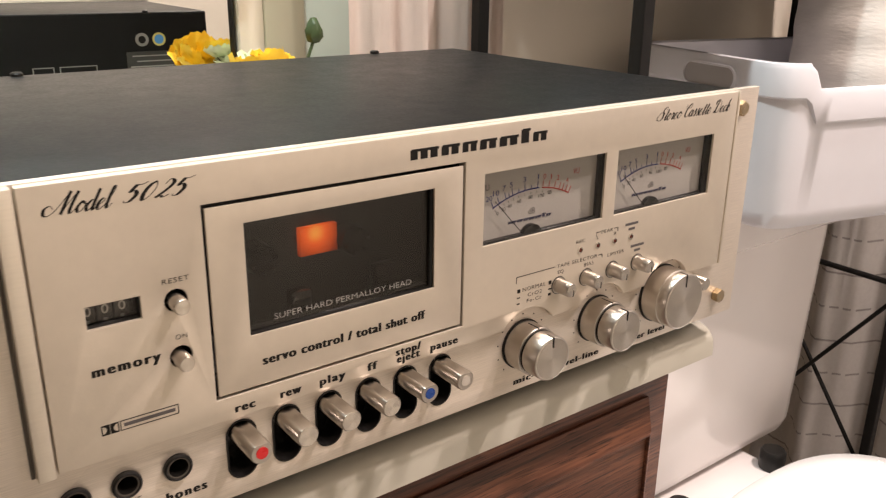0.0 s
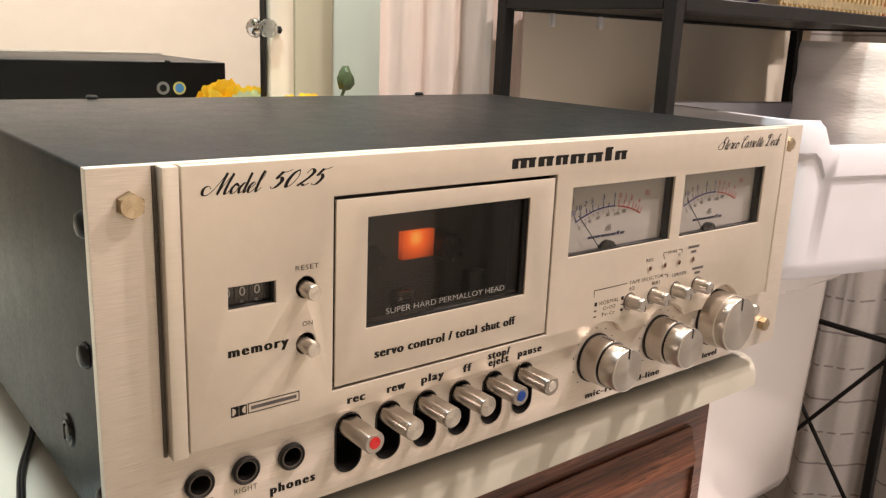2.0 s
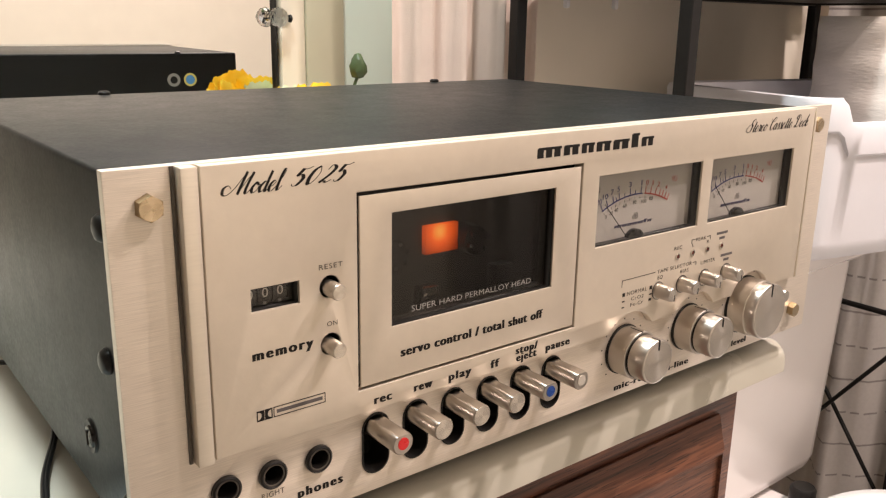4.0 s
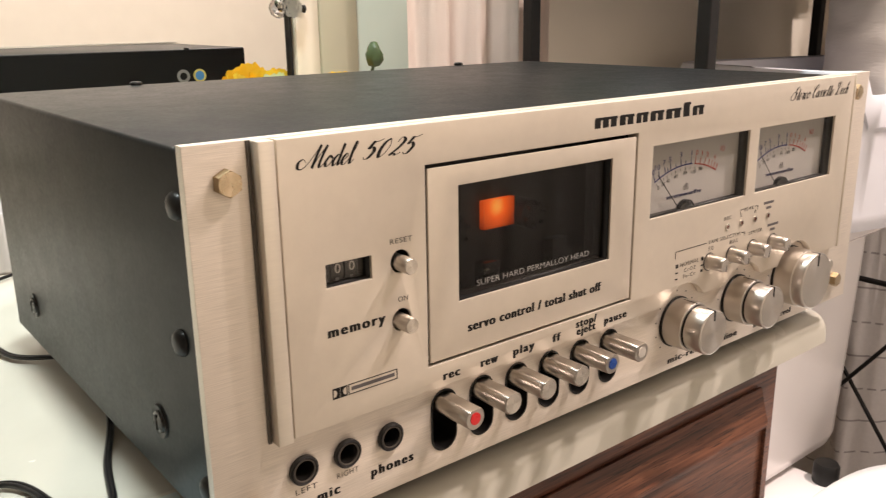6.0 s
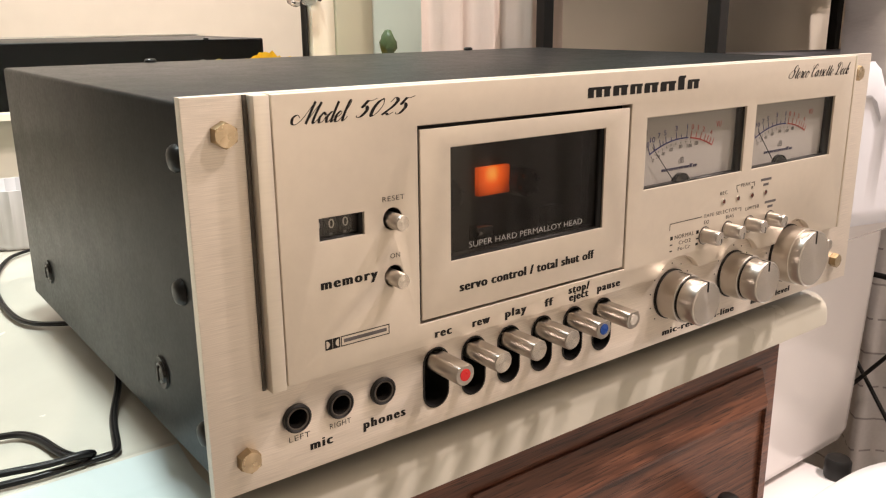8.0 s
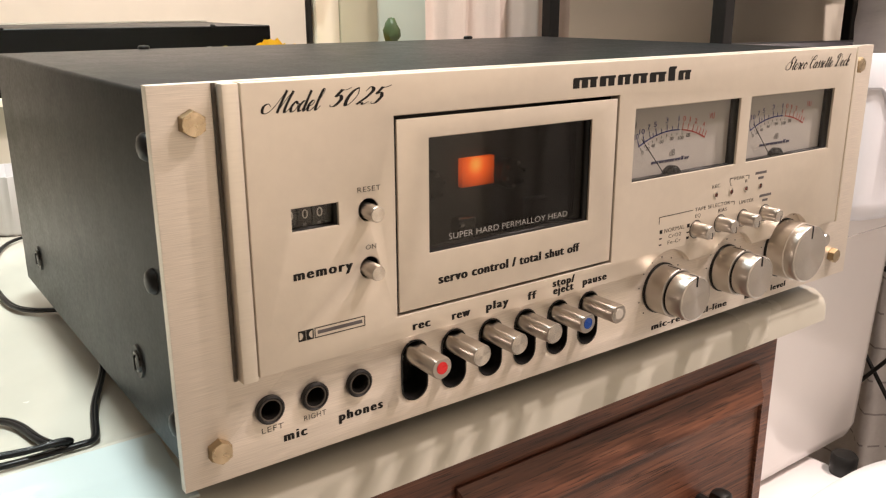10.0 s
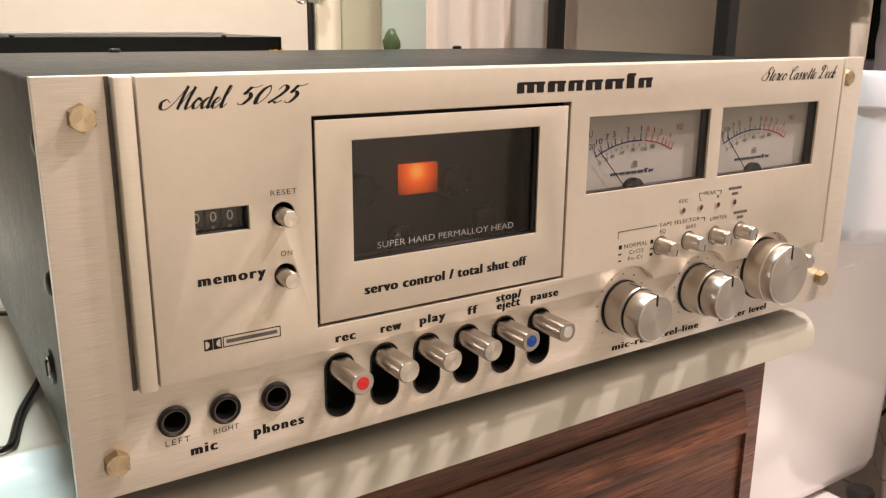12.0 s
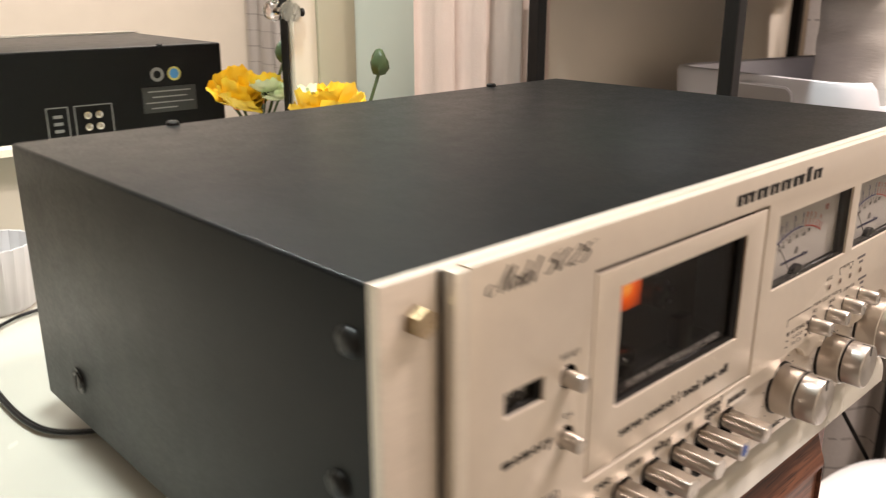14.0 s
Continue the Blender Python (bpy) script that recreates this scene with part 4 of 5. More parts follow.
# three level knobs
for k, (x, kz) in enumerate(zip(KNOBS, KNOB_Z)):
    big = k == 2
    r1, r2, yf = (0.0158, 0.0154, -0.0172) if big else (0.0119, 0.0108, -0.0212)
    kn = part("level_knob", lathe([(r1, -0.0012), (r1, -0.0108), (r1 - 0.0004, -0.0112), (r1 - 0.0012, -0.0112), (r1 - 0.0012, -0.0010)], (x, 0, kz), "y", 72), KNOB, deck, "large turned aluminium level knob")
    part("knob_gap", lathe([(r1 - 0.0010, -0.0108), (r1 - 0.0010, -0.0122), (0.0, -0.0122)], (x, 0, kz), "y", 48), CHROME if big else BLACK, kn)
    part("knob_front", lathe([(r2 - 0.0004, -0.0116 if not big else -0.0109), (r2, -0.0120 if not big else -0.0112), (r2, yf + 0.0006), (r2 - 0.0003, yf + 0.0002), (r2 - 0.0008, yf), (r2 - 0.0012, yf)], (x, 0, kz), "y", 72), KNOB, kn)
    part("knob_cap", lathe([(r2 - 0.0009, yf), (0.0, yf - 0.0001)], (x, 0, kz), "y", 72), CAP, kn)
    part("knob_foot", lathe([(r1 + 0.0006, -0.0001), (r1 + 0.0006, -0.0010), (0.0, -0.0010)], (x, 0, kz), "y", 48), BLACK, kn)
    part("index_line", box(x - 0.00035, x + 0.00035, yf - 0.00025, yf + 0.0045, kz + r2 * 0.55, kz + r2 + 0.0001), INK, kn, "", False)
    if not big:
        part("index_line", box(x - 0.0003, x + 0.0003, -0.0113, -0.0040, kz + r1 - 0.0003, kz + r1 + 0.0001), INK, kn, "", False)
    for n in range(11):
        a = radians(225 - 27 * n)
        part("scale_dot", lathe([(0.0004, -0.0001), (0.0004, 0.0002)], (x + (r1 + 0.0034) * math.cos(a), 0, kz + (r1 + 0.0034) * math.sin(a)), "y", 8), INK, face, "", False)
for words, x0, x1 in (("mic-rec level-line", 0.2310, 0.2905), ("master level", 0.3060, 0.3440)):
    part("lettering", letters(words, x0, x1, 0.8098, 0.0032, 0.0, 0.0, 0.0, False, 0.00042, 1.2), INK, face)
part("lettering", letters("RIGHT", 0.2560, 0.2625, 0.8190, 0.0014, 0.0), GREY_INK, face)
pin = part("record_button", lathe([(0.0040, -0.0001), (0.0038, -0.0095), (0.0034, -0.0100), (0.0, -0.0100)], (0.3640, 0, 0.8350)), CAP, deck, "small aluminium push button")


# level meters
def meter(x0, x1, z0, z1):
    m = part("level_meter", box(x0 - 0.0015, x1 + 0.0015, 0.0135, 0.0150, z0 - 0.0090, z1 + 0.0012), BLACK, deck, "needle level meter with white dial", False)
    for a in ((x0 - 0.0015, x0 - 0.0002, 0.0041, 0.0134, z0 - 0.0090, z1 + 0.0012), (x1 + 0.0002, x1 + 0.0015, 0.0041, 0.0134, z0 - 0.0090, z1 + 0.0012), (x0 - 0.0002, x1 + 0.0002, 0.0041, 0.0134, z0 - 0.0090, z0 - 0.0078), (x0 - 0.0002, x1 + 0.0002, 0.0041, 0.0134, z1 + 0.0002, z1 + 0.0012)):
        part("meter_wall", box(*a), BLACK, m, "", False)
    fy = 0.0020
    part("dial", box(x0 - 0.0002, x1 + 0.0002, fy, fy + 0.0008, z0 - 0.0075, z1 + 0.0002), DIAL, m, "white printed dial", False)
    hx, hz = x0 + 0.0333, z0 - 0.0330
    R = 0.0525
    liner(x0, x1, z0, z1, PY + 0.0012, 0.0040, m)
    foot = z0
    z0 += 0.0007

    def at(a, r):
        return hx + r * math.sin(radians(a)), hz + r * math.cos(radians(a))

    def stroke(name, a0, r0, a1, r1, w, material, y=fy):
        (ax, az), (bx, bz) = at(a0, r0), at(a1, r1)
        d = Vector((bx - ax, bz - az)).normalized() * (w / 2)
        pts = [(ax - d.y, az + d.x), (ax + d.y, az - d.x), (bx + d.y, bz - d.x), (bx - d.y, bz + d.x)]
        part(name, sheet(pts, [], y - 0.00015, y - 0.00002), material, m, "", False)

    for a0, a1, material in ((-26.5, 4.6, BLUE_INK), (6.3, 26.3, RED_INK)):
        n = 16
        band = [at(a0 + (a1 - a0) * k / n, R) for k in range(n + 1)] + [at(a1 + (a0 - a1) * k / n, R + 0.0006) for k in range(n + 1)]
        part("scale_arc", sheet(band, [], fy - 0.00015, fy - 0.00002), material, m, "", False)
    for a, long, material in ((-26, 1, BLUE_INK), (-22, 1, BLUE_INK), (-17.5, 1, BLUE_INK), (-15.3, 0, BLUE_INK), (-13, 1, BLUE_INK), (-9, 0, BLUE_INK), (-5, 1, BLUE_INK), (-1, 0, BLUE_INK), (3.3, 1, BLUE_INK), (6.8, 1, RED_INK), (11, 1, RED_INK), (15, 1, RED_INK), (18.5, 1, RED_INK), (21, 1, RED_INK), (23.5, 1, RED_INK), (26, 1, RED_INK)):
        stroke("scale_tick", a, R, a, R + (0.0036 if long else 0.0022), 0.00034, material)
    for a in (-25.5, -22.5, -19.5, -16.5, -13, -9.4, -5.3, -1.2, 2.9, 7):
        stroke("scale_tick", a, R - 0.0021, a, R - 0.0011, 0.00022, GREY_INK)
    for words, a, r, h, material in (("20", -26.4, 0.0580, 0.0024, BLUE_INK), ("10", -22, 0.0582, 0.0024, BLUE_INK), ("7", -17.3, 0.0582, 0.0024, BLUE_INK), ("5", -13, 0.0580, 0.0024, BLUE_INK), ("3", -5, 0.0580, 0.0024, BLUE_INK), ("1", 3.2, 0.0580, 0.0024, BLUE_INK), ("0", 7.2, 0.0580, 0.0024, RED_INK), ("1", 11.4, 0.0580, 0.0024, RED_INK), ("2", 15.9, 0.0580, 0.0024, RED_INK), ("4", 22.3, 0.0580, 0.0022, RED_INK), ("0", -24.9, 0.0490, 0.0018, GREY_INK), ("20", -20.6, 0.0490, 0.0017, GREY_INK), ("40", -16.3, 0.0488, 0.0017, GREY_INK), ("60", -9.4, 0.0488, 0.0017, GREY_INK), ("80", -1.2, 0.0490, 0.0017, GREY_INK), ("100", 6.6, 0.0490, 0.0017, GREY_INK)):
        px, pz = at(a, r)
        half = h * (0.37 * len(words) if words != "1" else 0.13)
        part("numeral", letters(words, px - half, px + half, pz - h / 2, h, fy), material, m, "", False)
    part("numeral", letters("dB", x0 + 0.0313, x0 + 0.0355, z0 + 0.0072, 0.0030, fy), GREY_INK, m, "", False)
    part("numeral", letters("VU", x0 + 0.0030, x0 + 0.0075, z0 + 0.0222, 0.0028, fy), GREY_INK, m, "", False)
    part("numeral", letters("VU", x0 + 0.0590, x0 + 0.0630, z0 + 0.0222, 0.0028, fy), RED_INK, m, "", False)
    hx, hz = x0 + 0.0378, z0 - 0.0002
    part("printed_emblem", sheet(rect(hx + 0.0052, hx + 0.0076, hz + 0.0152, hz + 0.0168), [rect(hx + 0.0055, hx + 0.0062, hz + 0.0155, hz + 0.0165), rect(hx + 0.0066, hx + 0.0073, hz + 0.0155, hz + 0.0165)], fy - 0.00015, fy - 0.00002), GREY_INK, m, "", False)
    x = x0 + 0.0192
    for wdt, hgt in ((0.0050, 0.0012), (0.0035, 0.0012), (0.0030, 0.0012), (0.0035, 0.0012), (0.0040, 0.0012), (0.0022, 0.0018), (0.0032, 0.0012)):
        stems = max(1, round(wdt / 0.0017))
        bm = box(x, x + wdt, fy - 0.00015, fy - 0.00002, z0 + 0.0045 + hgt - 0.0005, z0 + 0.0045 + hgt)
        for k in range(stems):
            box(x + wdt * k / stems, x + wdt * (k + 0.7) / stems, fy - 0.00016, fy - 0.00002, z0 + 0.0045, z0 + 0.0045 + hgt - 0.0002, 0, 2, bm)
        part("maker_mark", bm, NAVY_INK, m, "", False)
        x += wdt + 0.0004
    nb = Vector((x0 + 0.0308, z0 - 0.0050)), Vector((x0 + 0.0095, z0 + 0.0172))
    nd = (nb[1] - nb[0]).normalized() * 0.0002
    part("needle", sheet([(nb[0].x - nd.y, nb[0].y + nd.x), (nb[0].x + nd.y, nb[0].y - nd.x), (nb[1].x + nd.y * 0.6, nb[1].y - nd.x * 0.6), (nb[1].x - nd.y * 0.6, nb[1].y + nd.x * 0.6)], [], fy - 0.0020, fy - 0.0018), INK, m, "", False)
    part("needle_hub", lathe([(0.0064, fy - 0.0002), (0.0064, fy - 0.0024), (0.0056, fy - 0.0030), (0.0, fy - 0.0032)], (x0 + 0.0322, 0, z0 - 0.0034), "y", 32), GLOSS, m, "black needle hub")
    part("hub_screw", lathe([(0.0007, fy - 0.0031), (0.0005, fy - 0.0035), (0.0, fy - 0.0036)], (x0 + 0.0305, 0, z0 - 0.0012), "y", 12), CHROME, m)
    part("meter_glass", box(x0 - 0.0001, x1 + 0.0001, -0.0026, -0.0021, foot - 0.0001, z1 + 0.0001), GLASS, m, "clear meter window", False)
    m.children[-1].visible_shadow = False
    return m


for x0, x1 in ((0.2060, 0.2808), (0.2892, 0.3635)):
    meter(x0, x1, 0.8865, 0.9187)
for ob in deck.children_recursive:
    if ob.name.startswith(("meter_glass", "counter_pane", "window_pane")):
        ob.visible_shadow = False

# ---------------------------------------------------------------- cords on the vanity top
LEAD_A = [(0.028, 0.205, 0.806), (0.0128, 0.150, 0.800), (0.0064, 0.1271, 0.800), (-0.0044, 0.1023, 0.800), (-0.0092, 0.0801, 0.800), (-0.0117, 0.0675, 0.800), (-0.0157, 0.062, 0.800), (-0.0205, 0.0597, 0.800), (-0.0351, 0.0615, 0.800), (-0.0429, 0.0627, 0.800), (-0.053, 0.0714, 0.7995), (-0.095, 0.082, 0.797), (-0.15, 0.11, 0.785)]
LEAD_B = [(-0.14, 0.18, 0.776), (-0.085, 0.150, 0.786), (-0.0444, 0.1223, 0.795), (-0.0373, 0.1152, 0.7972), (-0.0325, 0.0993, 0.7994), (-0.0302, 0.0817, 0.800), (-0.0253, 0.0739, 0.800), (-0.0208, 0.0707, 0.8005), (-0.0209, 0.0672, 0.803), (-0.0262, 0.0640, 0.804), (-0.0352, 0.0640, 0.803), (-0.055, 0.0745, 0.803), (-0.10, 0.09, 0.8), (-0.16, 0.13, 0.782)]
LEAD_C = [(0.06, 0.42, 0.800), (0.0374, 0.419, 0.800), (0.0277, 0.4119, 0.800), (0.0147, 0.4057, 0.800), (0.0012, 0.3777, 0.799), (-0.0079, 0.3452, 0.7965), (-0.0101, 0.3017, 0.795), (-0.0081, 0.2685, 0.7953), (-0.0007, 0.2479, 0.797), (0.0146, 0.2343, 0.799), (0.04, 0.215, 0.80)]
for points in (LEAD_A, LEAD_B, LEAD_C):
    cord = thing("power_cord", points[0], "thin black twin-core cord lying on the cream vanity top", "cord", "cords beside the deck")
    for side in (-0.0007, 0.0007):
        tube("cord_core", [(x + side, max(y, 0.0685) + side * 0.6, z - 0.0003) for x, y, z in points], 0.00115, CORD, cord)

CUP = shade("milky_plastic", (0.66, 0.65, 0.65), 0.35, 0.0, 0.04, 30)
# ridged frosted tumbler behind the deck
cup = thing("tumbler", (0.030, 0.452, 0.797), "frosted ridged plastic tumbler standing by the backsplash", "cup")
bm = lathe([(0.0, 0.7972), (0.024, 0.7972), (0.0275, 0.802), (0.031, 0.843), (0.0295, 0.843), (0.026, 0.804), (0.0, 0.8005)], (0.030, 0.452, 0), "z", 72)
for v in bm.verts:
    d = Vector((v.co.x - 0.030, v.co.y - 0.452))
    if d.length > 0.02:
        k = 1 + 0.022 * math.cos(24 * math.atan2(d.y, d.x))
        v.co.x, v.co.y = 0.030 + d.x * k, 0.452 + d.y * k
part("cup_body", bm, CUP, cup)

# ---------------------------------------------------------------- flowers in a vase
FX, FY = 0.345, 0.462
vase = thing("flower_vase", (FX, FY, 0.797), "small white glazed vase holding yellow garden flowers", "vase")
part("vase_body", lathe([(0.0, 0.7972), (0.022, 0.7972), (0.030, 0.815), (0.031, 0.835), (0.020, 0.860), (0.016, 0.868), (0.018, 0.872), (0.015, 0.871), (0.013, 0.862), (0.0, 0.815)], (FX, FY, 0), "z", 40), VASE, vase)


def petal(size, cup_up, wave):
    """A curved petal that grows from the origin along +y."""
    bm = bmesh.new()
    rows = []
    for i in range(6):
        v = i / 5
        half = size * 0.56 * math.sin(math.pi * min(1, 0.12 + v * 0.80)) ** 0.6
        row = []
        for j in range(5):
            u = j / 2 - 1
            row.append(bm.verts.new((half * u, size * v * (1 - 0.10 * u * u), cup_up * size * (v ** 1.6) + 0.10 * size * u * u + wave * size * 0.06 * math.sin(5 * u + 4 * v))))
        rows.append(row)
    for a, b in zip(rows, rows[1:]):
        for j in range(4):
            bm.faces.new((a[j], a[j + 1], b[j + 1], b[j]))
    return bm


def flower_head(place, size, lean, turn, material, heart, parent, rings=((8, 1.0, 0.35), (8, 0.9, 0.75), (7, 0.7, 1.2), (5, 0.45, 1.6))):
    rng = random.Random(int(size * 1e5) + int(turn))
    at = Matrix.Translation(place) @ Matrix.Rotation(radians(turn), 4, "Z") @ Matrix.Rotation(radians(lean), 4, "X")
    root = None
    for n, scale, up in rings:
        for k in range(n):
            bm = petal(size * scale * rng.uniform(0.88, 1.1), up * rng.uniform(0.8, 1.2), rng.uniform(-1, 1))
            m = at @ Matrix.Rotation(2 * math.pi * (k + rng.uniform(-0.2, 0.2)) / n + scale, 4, "Z")
            bmesh.ops.transform(bm, matrix=m, verts=bm.verts)
            part("petal", bm, material, parent)
    bm = bmesh.new()
    bmesh.ops.create_icosphere(bm, subdivisions=2, radius=size * 0.24, matrix=at @ Matrix.Translation((0, 0, size * 0.16)))
    for v in bm.verts:
        v.co += (v.co - (at @ Vector((0, 0, size * 0.16)))) * rng.uniform(-0.2, 0.3)
    part("flower_heart", bm, heart, parent)


def stem(points, parent, r=0.0016):
    return tube("stem", points, r, LEAF, parent)


heads = (((0.329, 0.455, 0.892), 0.031, 28, 200), ((0.344, 0.476, 0.892), 0.028, 20, 20), ((0.314, 0.472, 0.888), 0.026, 30, 110))
for place, size, lean, turn in heads:
    stem([(FX, FY, 0.83), (FX + (place[0] - FX) * 0.4, FY + (place[1] - FY) * 0.4, 0.868), (place[0], place[1], place[2])], vase)
    flower_head(place, size, lean, turn, PETAL, HEART, vase)
for place, turn in (((0.336, 0.500, 0.903), 30), ((0.352, 0.497, 0.897), 170), ((0.345, 0.508, 0.896), 260)):
    stem([(FX, FY, 0.84), place], vase, 0.001)
    flower_head(place, 0.018, 10, turn, PALE_PETAL, LEAF, vase, ((6, 1.0, 0.5), (5, 0.7, 1.0)))
stem([(FX, FY, 0.84), (0.362, 0.462, 0.885), (0.374, 0.461, 0.915), (0.380, 0.461, 0.928)], vase)
bud = lathe([(0.0, 0.9265), (0.0050, 0.928), (0.0080, 0.933), (0.0084, 0.939), (0.0062, 0.945), (0.0022, 0.950), (0.0, 0.951)], (0.381, 0.461, 0), "z", 14)
rng = random.Random(4)
for v in bud.verts:
    v.co.x += rng.uniform(-0.0012, 0.0012)
    v.co.y += rng.uniform(-0.0012, 0.0012)
part("bud", bud, LEAF, vase, "closed dark green flower bud")
for turn in (20, 140, 260):
    bm = petal(0.017, 0.5, 0.4)
    bmesh.ops.transform(bm, matrix=Matrix.Translation((0.381, 0.461, 0.930)) @ Matrix.Rotation(radians(turn), 4, "Z") @ Matrix.Rotation(radians(58), 4, "X") @ Matrix.Scale(0.6, 4), verts=bm.verts)
    part("bud_leaf", bm, LEAF, vase)


# ---------------------------------------------------------------- curtains
def cloth(x0, y0, x1, y1, z0, z1, depth, folds, seed, rows=14):
    rng = random.Random(seed)
    n = int(folds * 12)
    along = Vector((x1 - x0, y1 - y0, 0))
    across = Vector((-along.y, along.x, 0)).normalized()
    jit = [rng.uniform(0.6, 1.3) for _ in range(int(folds) + 3)]
    bm = bmesh.new()
    grid = []
    for k in range(n + 1):
        s = k / n
        col = []
        for r in range(rows + 1):
            z = z0 + (z1 - z0) * r / rows
            ph = s * folds
            a = jit[int(ph)] * (1 - ph % 1) + jit[int(ph) + 1] * (ph % 1)
            off = depth * a * (math.sin(2 * math.pi * ph + 0.4 * math.sin(3 * z + seed)) + 0.3 * math.sin(5.1 * math.pi * ph + z * 2))
            col.append(bm.verts.new(Vector((x0, y0, z)) + along * s + across * off))
        grid.append(col)
    for a, b in zip(grid, grid[1:]):
        for r in range(rows):
            bm.faces.new((a[r], b[r], b[r + 1], a[r + 1]))
    bmesh.ops.solidify(bm, geom=bm.faces[:], thickness=0.0012)
    return bm


drape = part("window_curtain", cloth(0.412, 0.447, 0.604, 0.446, 0.30, 2.05, 0.009, 4.0, 3), PINK, None, "", True, 80)
tagged(drape, "pale pink cotton curtain hanging in soft folds", "curtain")
shower = part("shower_curtain", cloth(1.195, 0.425, 1.46, -1.62, 0.10, 2.05, 0.026, 15, 8, 10), STRIPED, None, "", True, 80)
tagged(shower, "white shower curtain with thin dark woven lines", "curtain")
rail = part("curtain_rail", lathe([(0.012, -1.64), (0.012, 0.579)], (1.45, 0, 2.06)), CHROME, None)
tagged(rail, "straight chrome rail carrying the shower curtain", "rail")

# ---------------------------------------------------------------- steel shelf rack over the toilet
rack = thing("shelf_rack", (0.83, 0.31, 0.0), "black steel shelf rack standing over the toilet tank", "shelf")
PX, PYS = (0.547, 1.131), (0.204, 0.414)
h = 0.0068
for x in PX:
    for y in PYS:
        part("post", box(x - h, x + h, y - h, y + h, 0.0, 1.95, 0.0012, 1), STEEL, rack)
for z in (1.019, 1.40, 1.80):
    for y in PYS:
        part("long_rail", box(PX[0] + h + 0.0002, PX[1] - h - 0.0002, y - 0.0066, y + 0.0066, z - 0.0075, z + 0.0055, 0.001, 1), STEEL, rack)
    for x in PX:
        part("side_rail", box(x - 0.0066, x + 0.0066, PYS[0] + h + 0.0002, PYS[1] - h - 0.0002, z - 0.0065, z + 0.0055, 0.001, 1), STEEL, rack)
    part("board", box(PX[0] + 0.009, PX[1] - 0.009, PYS[0] + 0.0068, PYS[1] - 0.0068, z - 0.004, z + 0.004), STEEL, rack)
    # Unseen strip added behind each board to keep lamp light off the wall.
    part("board_back", box(0.600, PX[1] + 0.050, PYS[1] + 0.0070, 0.4610, z - 0.004, z + 0.004), STEEL, rack)
for x in PX:
    for y in PYS:
        part("corner_screw", lathe([(0.004, y - h - 0.0002), (0.0035, y - h - 0.002), (0.0, y - h - 0.0025)], (x, 0, 1.0305), "y", 14), CHROME, rack)


def rod(a, b, r):
    a, b = Vector(a), Vector(b)
    bm = lathe([(r, 0.0), (r, (b - a).length)], (0, 0, 0), "z", 10)
    bmesh.ops.transform(bm, matrix=Matrix.Translation(a) @ (b - a).to_track_quat("Z", "Y").to_matrix().to_4x4(), verts=bm.verts)
    return bm


xb = PX[1]
part("cross_brace", rod((xb, PYS[0], 0.572), (xb, PYS[1], 0.284), 0.0032), STEEL, rack)
part("cross_brace", rod((xb + 0.007, PYS[0], 0.284), (xb + 0.007, PYS[1], 0.572), 0.0032), STEEL, rack)
part("tie_bar", rod((xb, PYS[0], 0.590), (xb, PYS[1], 0.592), 0.0042), STEEL, rack)
part("tie_bar", rod((xb, PYS[0], 0.10), (xb, PYS[1], 0.10), 0.0042), STEEL, rack)
for x in (0.603, 0.680):
    hook = part("wall_hook", box(x - 0.003, x + 0.003, 0.397, 0.4035, 0.9975, 1.0113, 0.002), WHITE_BOX, None)
    tagged(hook, "small white plastic hook under the shelf rail", "hook", "hooks under the shelf")

# things on the lowest shelf board
SB = 1.0231


def rounded_thing(name, x0, x1, y0, y1, z0, z1, r, material, label, category):
    return tagged(part(name, box(x0, x1, y0, y1, z0, z1, r, 4), material), label, category)


rounded_thing("folded_towel", 0.562, 0.640, 0.300, 0.385, SB, SB + 0.05, 0.012, TEAL, "folded dark green towel on the steel shelf", "towel")
rounded_thing("card_box", 0.562, 0.625, 0.226, 0.292, SB, SB + 0.07, 0.003, WHITE_BOX, "white card box on the steel shelf", "box")
bt = thing("lotion_bottle", (0.68, 0.235, SB), "white bottle with a violet cap lying on the shelf", "bottle")
part("bottle_body", lathe([(0.0, 0.645), (0.011, 0.647), (0.014, 0.655), (0.014, 0.695), (0.008, 0.704), (0.0, 0.704)], (0, 0.238, SB + 0.0142), "x", 28), WHITE_BOX, bt)
part("bottle_cap", lathe([(0.009, 0.7045), (0.009, 0.724), (0.0, 0.726)], (0, 0.238, SB + 0.0142), "x", 24), PURPLE, bt)
rounded_thing("violet_tub", 0.640, 0.672, 0.262, 0.296, SB, SB + 0.045, 0.006, PURPLE, "violet plastic tub on the steel shelf", "tub")
bk = thing("lattice_basket", (0.85, 0.30, SB), "gold metal basket with pierced lattice sides on the shelf", "basket")
part("basket_floor", box(0.745, 0.975, 0.222, 0.395, SB, SB + 0.003), GOLD, bk)
part("basket_rim", sheet(rect(0.744, 0.976, SB + 0.080, SB + 0.088), [], 0.219, 0.224), GOLD, bk)
for k in range(23):
    x = 0.746 + k * 0.01
    for s in (-1, 1):
        part("lattice_bar", rod((x + 0.005 - 0.006 * s, 0.2215, SB + 0.002), (x + 0.005 + 0.006 * s, 0.2215, SB + 0.082), 0.0013), GOLD, bk)
    part("lattice_ring", lathe([(0.0030, 0.2205), (0.0044, 0.2205), (0.0044, 0.2225), (0.0030, 0.2225)], (x + 0.005, 0, SB + 0.010), "y", 12), GOLD, bk)
